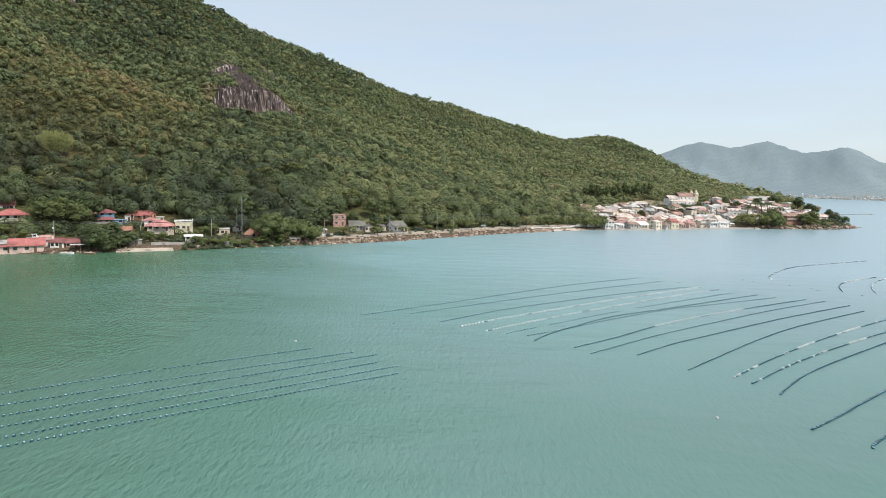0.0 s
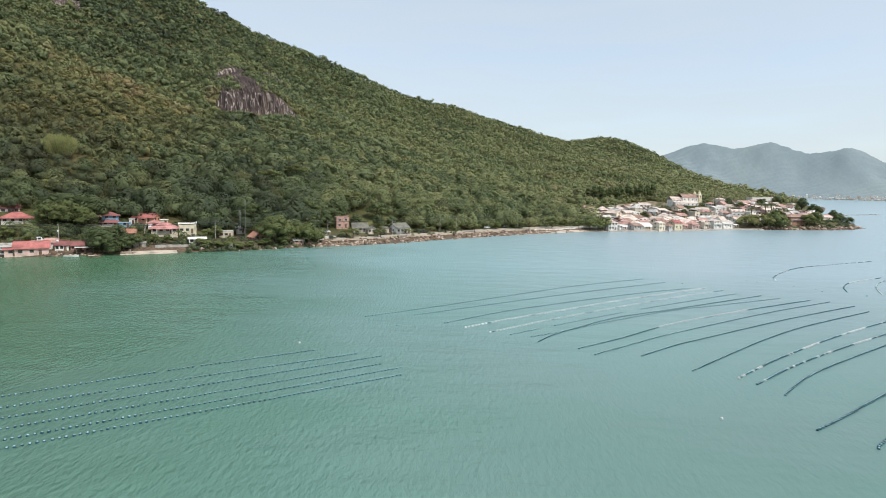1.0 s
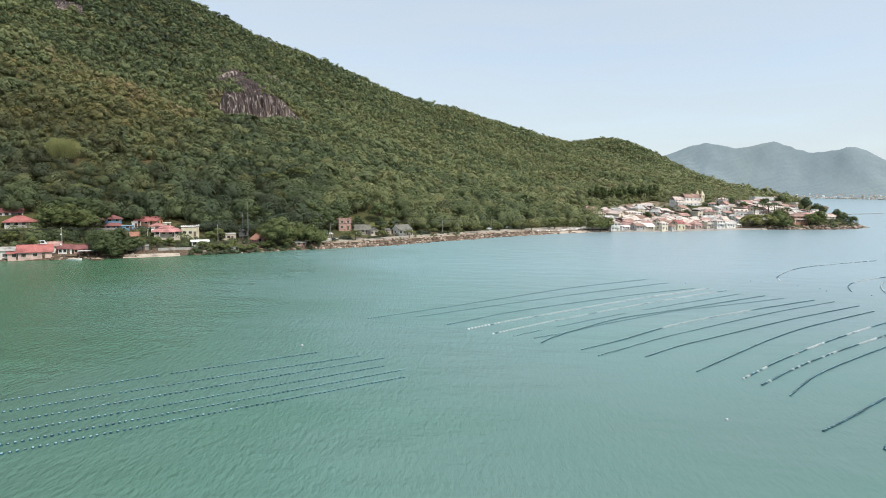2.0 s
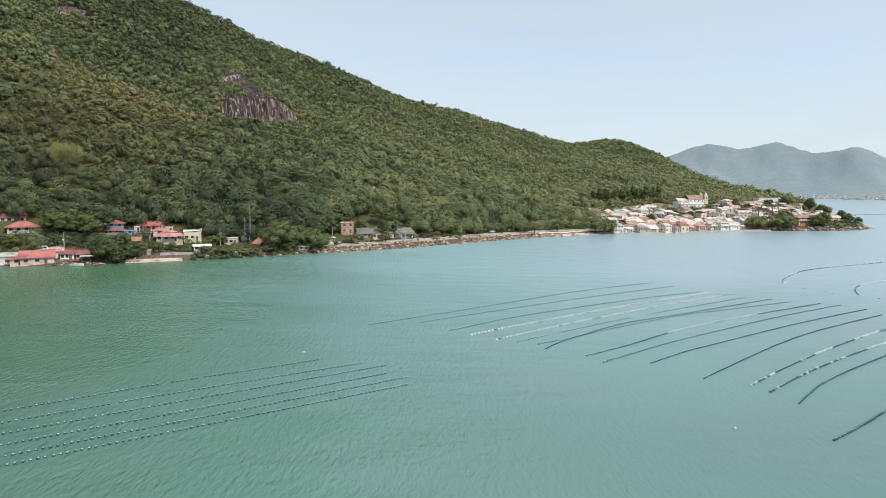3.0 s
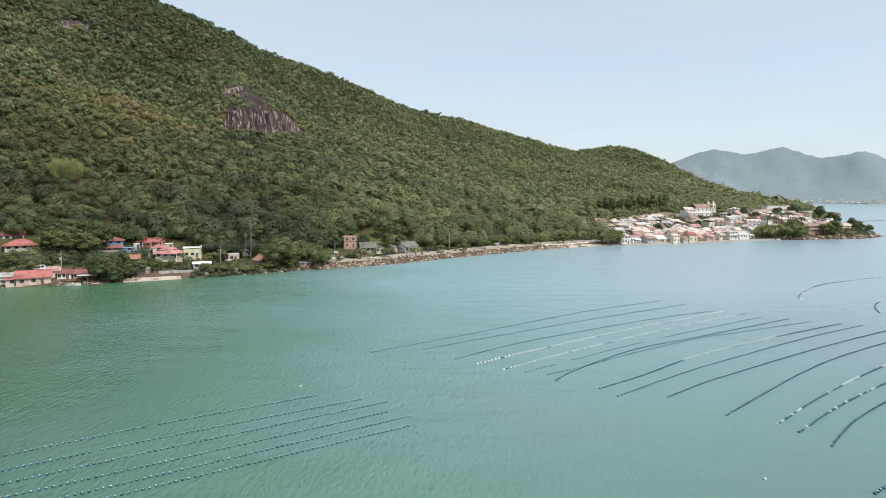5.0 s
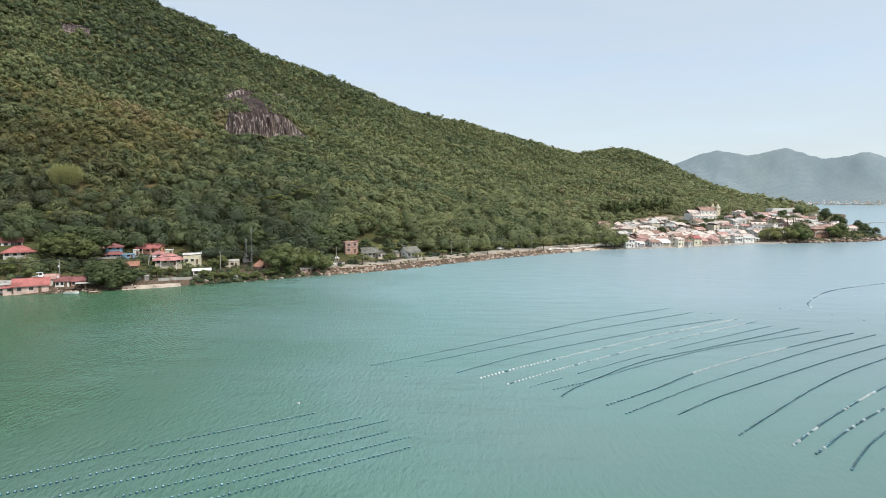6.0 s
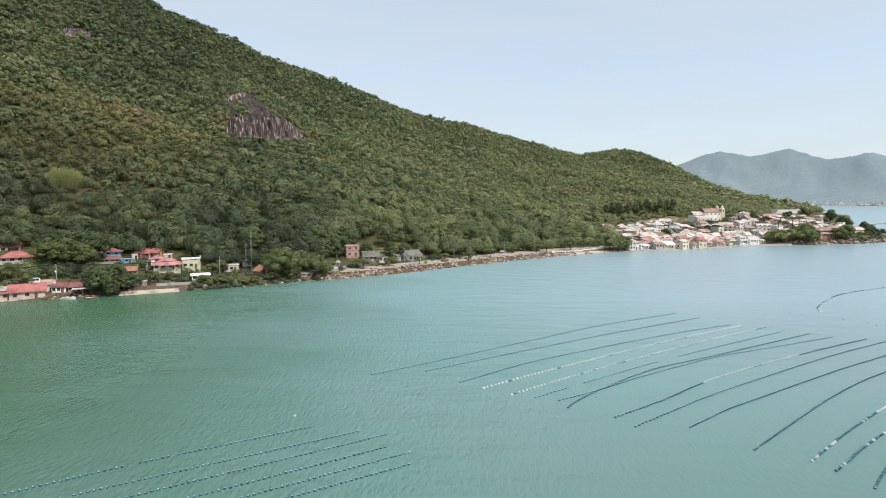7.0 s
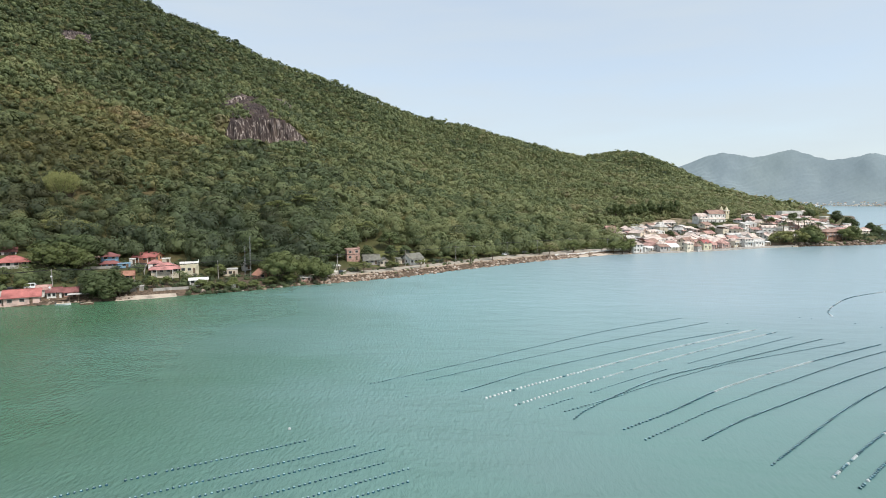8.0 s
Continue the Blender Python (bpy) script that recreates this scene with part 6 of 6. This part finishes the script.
# ---- vehicles ----
def car(x, y, turn, paint, label, L=4.2, W=1.7, H=1.45, van=False):
    z = gz(x, y) + 0.13
    t = thing("van" if van else "car", pose(x, y, z, 0, 0, turn), label, "van" if van else "car")
    prof = [(-L / 2, 0.35), (-L / 2, 0.85), (-L / 2 + 0.15, H * (0.97 if van else 0.62)), (-L / 2 + (0.3 if van else 0.75), H), (L / 2 - (1.3 if van else 1.75), H), (L / 2 - (0.55 if van else 1.0), 0.95), (L / 2 - 0.05, 0.8), (L / 2, 0.4)]
    bm = bmesh.new()
    a = [bm.verts.new((px, -W / 2 + (0.12 if pz > 0.96 else 0), pz)) for px, pz in prof]
    b = [bm.verts.new((px, W / 2 - (0.12 if pz > 0.96 else 0), pz)) for px, pz in prof]
    bm.faces.new(a), bm.faces.new(b[::-1])
    for i in range(len(prof)):
        j = (i + 1) % len(prof)
        bm.faces.new((a[i], b[i], b[j], a[j]))
    bmesh.ops.recalc_face_normals(bm, faces=bm.faces[:])
    part("body", bm, paint, t)
    for s in (-1, 1):
        for k in ((-0.32, -0.06), (-0.03, 0.2)):
            bm = bmesh.new()
            box(bm, L * k[0], L * k[1], s * (W / 2 - 0.07) - 0.045, s * (W / 2 - 0.07) + 0.045, 0.93, H - 0.14, 0.01)
            part("window", bm, GLASS, t)
        for k in (-0.3, 0.3):
            bm = bmesh.new()
            bmesh.ops.create_cone(bm, cap_ends=True, segments=14, radius1=0.33, radius2=0.33, depth=0.22, matrix=Matrix.Translation((L * k, s * (W / 2 - 0.08), 0.33)) @ Matrix.Rotation(radians(90), 4, "X"))
            part("wheel", bm, RUBBER, t)
    bm = bmesh.new()
    box(bm, L / 2 - 1.22, L / 2 - 0.60, -W / 2 + 0.2, W / 2 - 0.2, 1.0, 1.04)
    bmesh.ops.rotate(bm, cent=(L / 2 - 0.9, 0, 1.02), verts=bm.verts[:], matrix=Matrix.Rotation(radians(32), 3, "Y"))
    bmesh.ops.translate(bm, verts=bm.verts[:], vec=(-0.02, 0, (H - 1.0) / 2 + 0.06))
    part("windscreen", bm, GLASS, t)
    return t


car(-156.2, 206.8, 35, CAR_WHITE, "white minibus parked behind the boathouses", 4.6, 1.9, 2.1, True)
car(-160.5, 203.6, 35, CAR_DARK, "dark car parked on the narrow road")
car(27.0, 338.0, 42, CAR_WHITE, "white car parked beside the coast road")
car(40.0, 350.5, 42, CAR_WHITE, "white car parked beside the coast road")
car(-53.2, 257.0, 100, CAR_DARK, "dark car standing at the road's edge")
car(-11.0, 301.5, 40, CAR_DARK, "dark car parked beside the coast road")


# ---- poles and wires ----
POLE_TOPS = []


def pole(x, y, h, label="grey concrete utility pole with a crossarm", lamp=False):
    z = gz(x, y)
    t = thing("utility_pole", pose(x, y, z, 0, 0, 120), label, "pole", "utility poles")
    bm = bmesh.new()
    bmesh.ops.create_cone(bm, cap_ends=True, segments=8, radius1=0.16, radius2=0.10, depth=h + 0.4, matrix=Matrix.Translation((0, 0, h / 2 - 0.2)))
    part("shaft", bm, CONCRETE, t)
    bm = bmesh.new()
    box(bm, -0.9, 0.9, 0.105, 0.21, h - 0.6, h - 0.48)
    part("crossarm", bm, TIMBER, t)
    for k in (-0.8, 0, 0.8):
        bm = bmesh.new()
        bmesh.ops.create_cone(bm, cap_ends=True, segments=6, radius1=0.05, radius2=0.04, depth=0.18, matrix=Matrix.Translation((k, 0.16, h - 0.39)))
        part("insulator", bm, WHITE, t)
    if lamp:
        bm = bmesh.new()
        box(bm, -0.06, 0.06, -1.4, -0.11, h - 1.3, h - 1.22)
        box(bm, -0.13, 0.13, -1.9, -1.35, h - 1.34, h - 1.2, 0.03)
        part("lamp_arm", bm, METAL, t)
    POLE_TOPS.append((x, y, z + h - 0.35))


for x, y, h in ((-190, 182, 8.5), (-146.4, 204.2, 8.4), (-99, 234, 8.4), (-56.8, 266, 8.2), (-27, 287, 8.2), (-2, 310.5, 8.2), (7.5, 318.5, 8.2), (28, 337, 8.2), (48, 354, 8.2), (72, 375, 8.0), (98.5, 383.2, 8.0)):
    pole(x, y, h, lamp=x > -60)
for a, b in zip(POLE_TOPS[:-1], POLE_TOPS[1:]):
    vs, fs = [], []
    a, b = Vector(a), Vector(b)
    side = Vector((b.y - a.y, a.x - b.x, 0)).normalized()
    for off in (-0.6, 0.6):
        for i in range(13):
            k = i / 12
            c = a.lerp(b, k) + side * off - Vector((0, 0, 4 * k * (1 - k) * (b - a).length * 0.016))
            j = len(vs)
            for q in range(3):
                vs.append(tuple(c + side * 0.06 * math.cos(q * 2.09) + Vector((0, 0, 0.06 * math.sin(q * 2.09)))))
            if i:
                for q in range(3):
                    fs.append((j - 3 + q, j - 3 + (q + 1) % 3, j + (q + 1) % 3, j + q))
    tagged(mesh_object("power_line", vs, fs, RUBBER), "thin dark power cables slung between poles", "cable", "power lines")


def mast(x, y, h):
    z = gz(x, y)
    t = thing("radio_mast", pose(x, y, z, 0, 0, 20), "tall slim grey radio mast among the trees", "mast")
    bm = bmesh.new()
    for k in range(3):
        a = k * 2.094
        bmesh.ops.create_cone(bm, cap_ends=True, segments=6, radius1=0.05, radius2=0.05, depth=h, matrix=Matrix.Translation((0.22 * math.cos(a), 0.22 * math.sin(a), h / 2)))
    part("shaft", bm, METAL, t)
    bm = bmesh.new()
    for i in range(int(h / 0.8)):
        bmesh.ops.create_cone(bm, cap_ends=True, segments=3, radius1=0.26, radius2=0.26, depth=0.05, matrix=Matrix.Translation((0, 0, 0.4 + i * 0.8)))
    part("bracing", bm, METAL, t)


mast(-90.5, 247, 17.5)
mast(-93.5, 248.5, 13.0)


# ---- boats ----
def boat(x, y, turn, L, W, paint, label):
    t = thing("boat", pose(x, y, 0.0, 0, 0, turn), label, "boat", "boats")
    st = 9
    def hull(shrink, z0, z1):
        vs, fs = [], []
        for i in range(st):
            k = i / (st - 1)
            w = W / 2 * (1 - max(0, k - 0.45) ** 2 / 0.31) * shrink
            xx = -L / 2 * shrink + L * shrink * k
            sheer = 0.18 * k * k
            vs += [(xx, -w, z1 + sheer), (xx, -w * 0.6, z0), (xx, w * 0.6, z0), (xx, w, z1 + sheer)]
            if i:
                for q in range(3):
                    fs.append(((i - 1) * 4 + q, (i - 1) * 4 + q + 1, i * 4 + q + 1, i * 4 + q))
        fs.append((0, 1, 2, 3))
        return vs, fs
    v, f = hull(1.0, -0.15, 0.55)
    mesh_object("hull", v, f, paint, t)
    v, f = hull(0.93, 0.05, 0.56)
    mesh_object("inside", v, [q[::-1] for q in f], CREAM, t)
    for k in (-0.25, 0.05):
        bm = bmesh.new()
        box(bm, L * k, L * k + 0.28, -W * 0.42, W * 0.42, 0.38, 0.43)
        part("thwart", bm, TIMBER, t)
    bm = bmesh.new()
    box(bm, -L / 2 - 0.22, -L / 2 + 0.05, -0.16, 0.16, 0.2, 0.95, 0.04)
    part("outboard_motor", bm, CAR_DARK, t)
    return t


boat(-133.0, 191.0, 8, 4.8, 1.5, CAR_WHITE, "small white open boat afloat beside the boathouses")
boat(-125.5, 192.0, 20, 4.0, 1.3, TIMBER, "small dark open boat afloat near the jetty")
boat(378, 493.3, 15, 6.5, 1.9, GREYW, "grey fishing boat moored off the rocky point")
boat(128.6, 381.3, 20, 5.0, 1.6, CAR_WHITE, "white open boat at the town waterfront")
boat(184.4, 405.3, 40, 5.0, 1.6, CAR_WHITE, "white open boat at the town waterfront")
boat(252, 433.9, 10, 4.5, 1.5, CREAM, "pale small boat moored near the trees")
boat(73.0, 352.0, 75, 5.0, 1.5, TIMBER, "dark low boat afloat off the beach")

# stakes of an old fish trap, standing in the water
st = thing("stakes", pose(-131, 179, 0, 0, 0, 10), "row of old dark timber stakes in shallow water", "stakes")
for i in range(9):
    bm = bmesh.new()
    bmesh.ops.create_cone(bm, cap_ends=True, segments=6, radius1=0.07, radius2=0.05, depth=2.4, matrix=Matrix.Translation((-4 + i * 0.95 + 0.2 * math.sin(i * 5), 0.5 * math.sin(i * 3), -0.95 + 0.12 * math.sin(i * 7))))
    part("stake", bm, TIMBER, st)


# ---- village on the far shore ----
def far_house_mesh(wall, roof, k):
    bm = bmesh.new()
    box(bm, -7, 7, -5, 5, -3, 6)
    part_me = bpy.data.meshes.new("wall")
    bm.to_mesh(part_me)
    bm.free()
    part_me.materials.append(wall)
    bm = roof_bm("hip" if k else "gable", 14, 10, 6, 3.2, 0.6, 0.3)
    rm = bpy.data.meshes.new("roof")
    bm.to_mesh(rm)
    bm.free()
    rm.materials.append(roof)
    return part_me, rm


FAR_HOUSES = [far_house_mesh(WHITE, PALE_TILE, 1), far_house_mesh(WHITE, WHITE_SHEET, 0), far_house_mesh(CREAM, PALE_TILE, 1), far_house_mesh(CREAM, BROWN_TILE, 0)]
fr = random.Random(12)
FAR_PLACES = []
for i in range(230):
    b = radians(fr.uniform(30.5, 39.5))
    r = 4412 + fr.random() ** 2 * 40
    FAR_PLACES.append((pose(r * math.sin(b), r * math.cos(b), 1.5 + fr.random() ** 3 * 26, 0, 0, math.degrees(-b) + fr.uniform(-25, 25)), fr.randrange(4)))
for m, k in FAR_PLACES[:110]:
    t = thing("house", m, "pale small house of the village across the bay", "house", "far village")
    for name, me in zip(("wall", "roof"), FAR_HOUSES[k]):
        o = new(name, me)
        o.parent = t
        o.scale = (0.62, 0.62, 0.62)
# the rest of the village, too far to tell house from house
verts, faces, slots, mats = [], [], [], [WHITE, CREAM, PALE_TILE, BROWN_TILE, WHITE_SHEET]
for m, k in FAR_PLACES[110:]:
    for me in FAR_HOUSES[k]:
        base = len(verts)
        verts += [m @ (v.co * 0.62) for v in me.vertices]
        faces += [[base + q for q in p.vertices] for p in me.polygons]
        slots += [mats.index(me.materials[0])] * len(me.polygons)
me = bpy.data.meshes.new("village")
me.from_pydata(verts, [], faces)
for q in mats:
    me.materials.append(q)
me.polygons.foreach_set("material_index", slots)
tagged(new("village", me), "pale houses crowded along the shore across the bay", "village", kind="stuff")
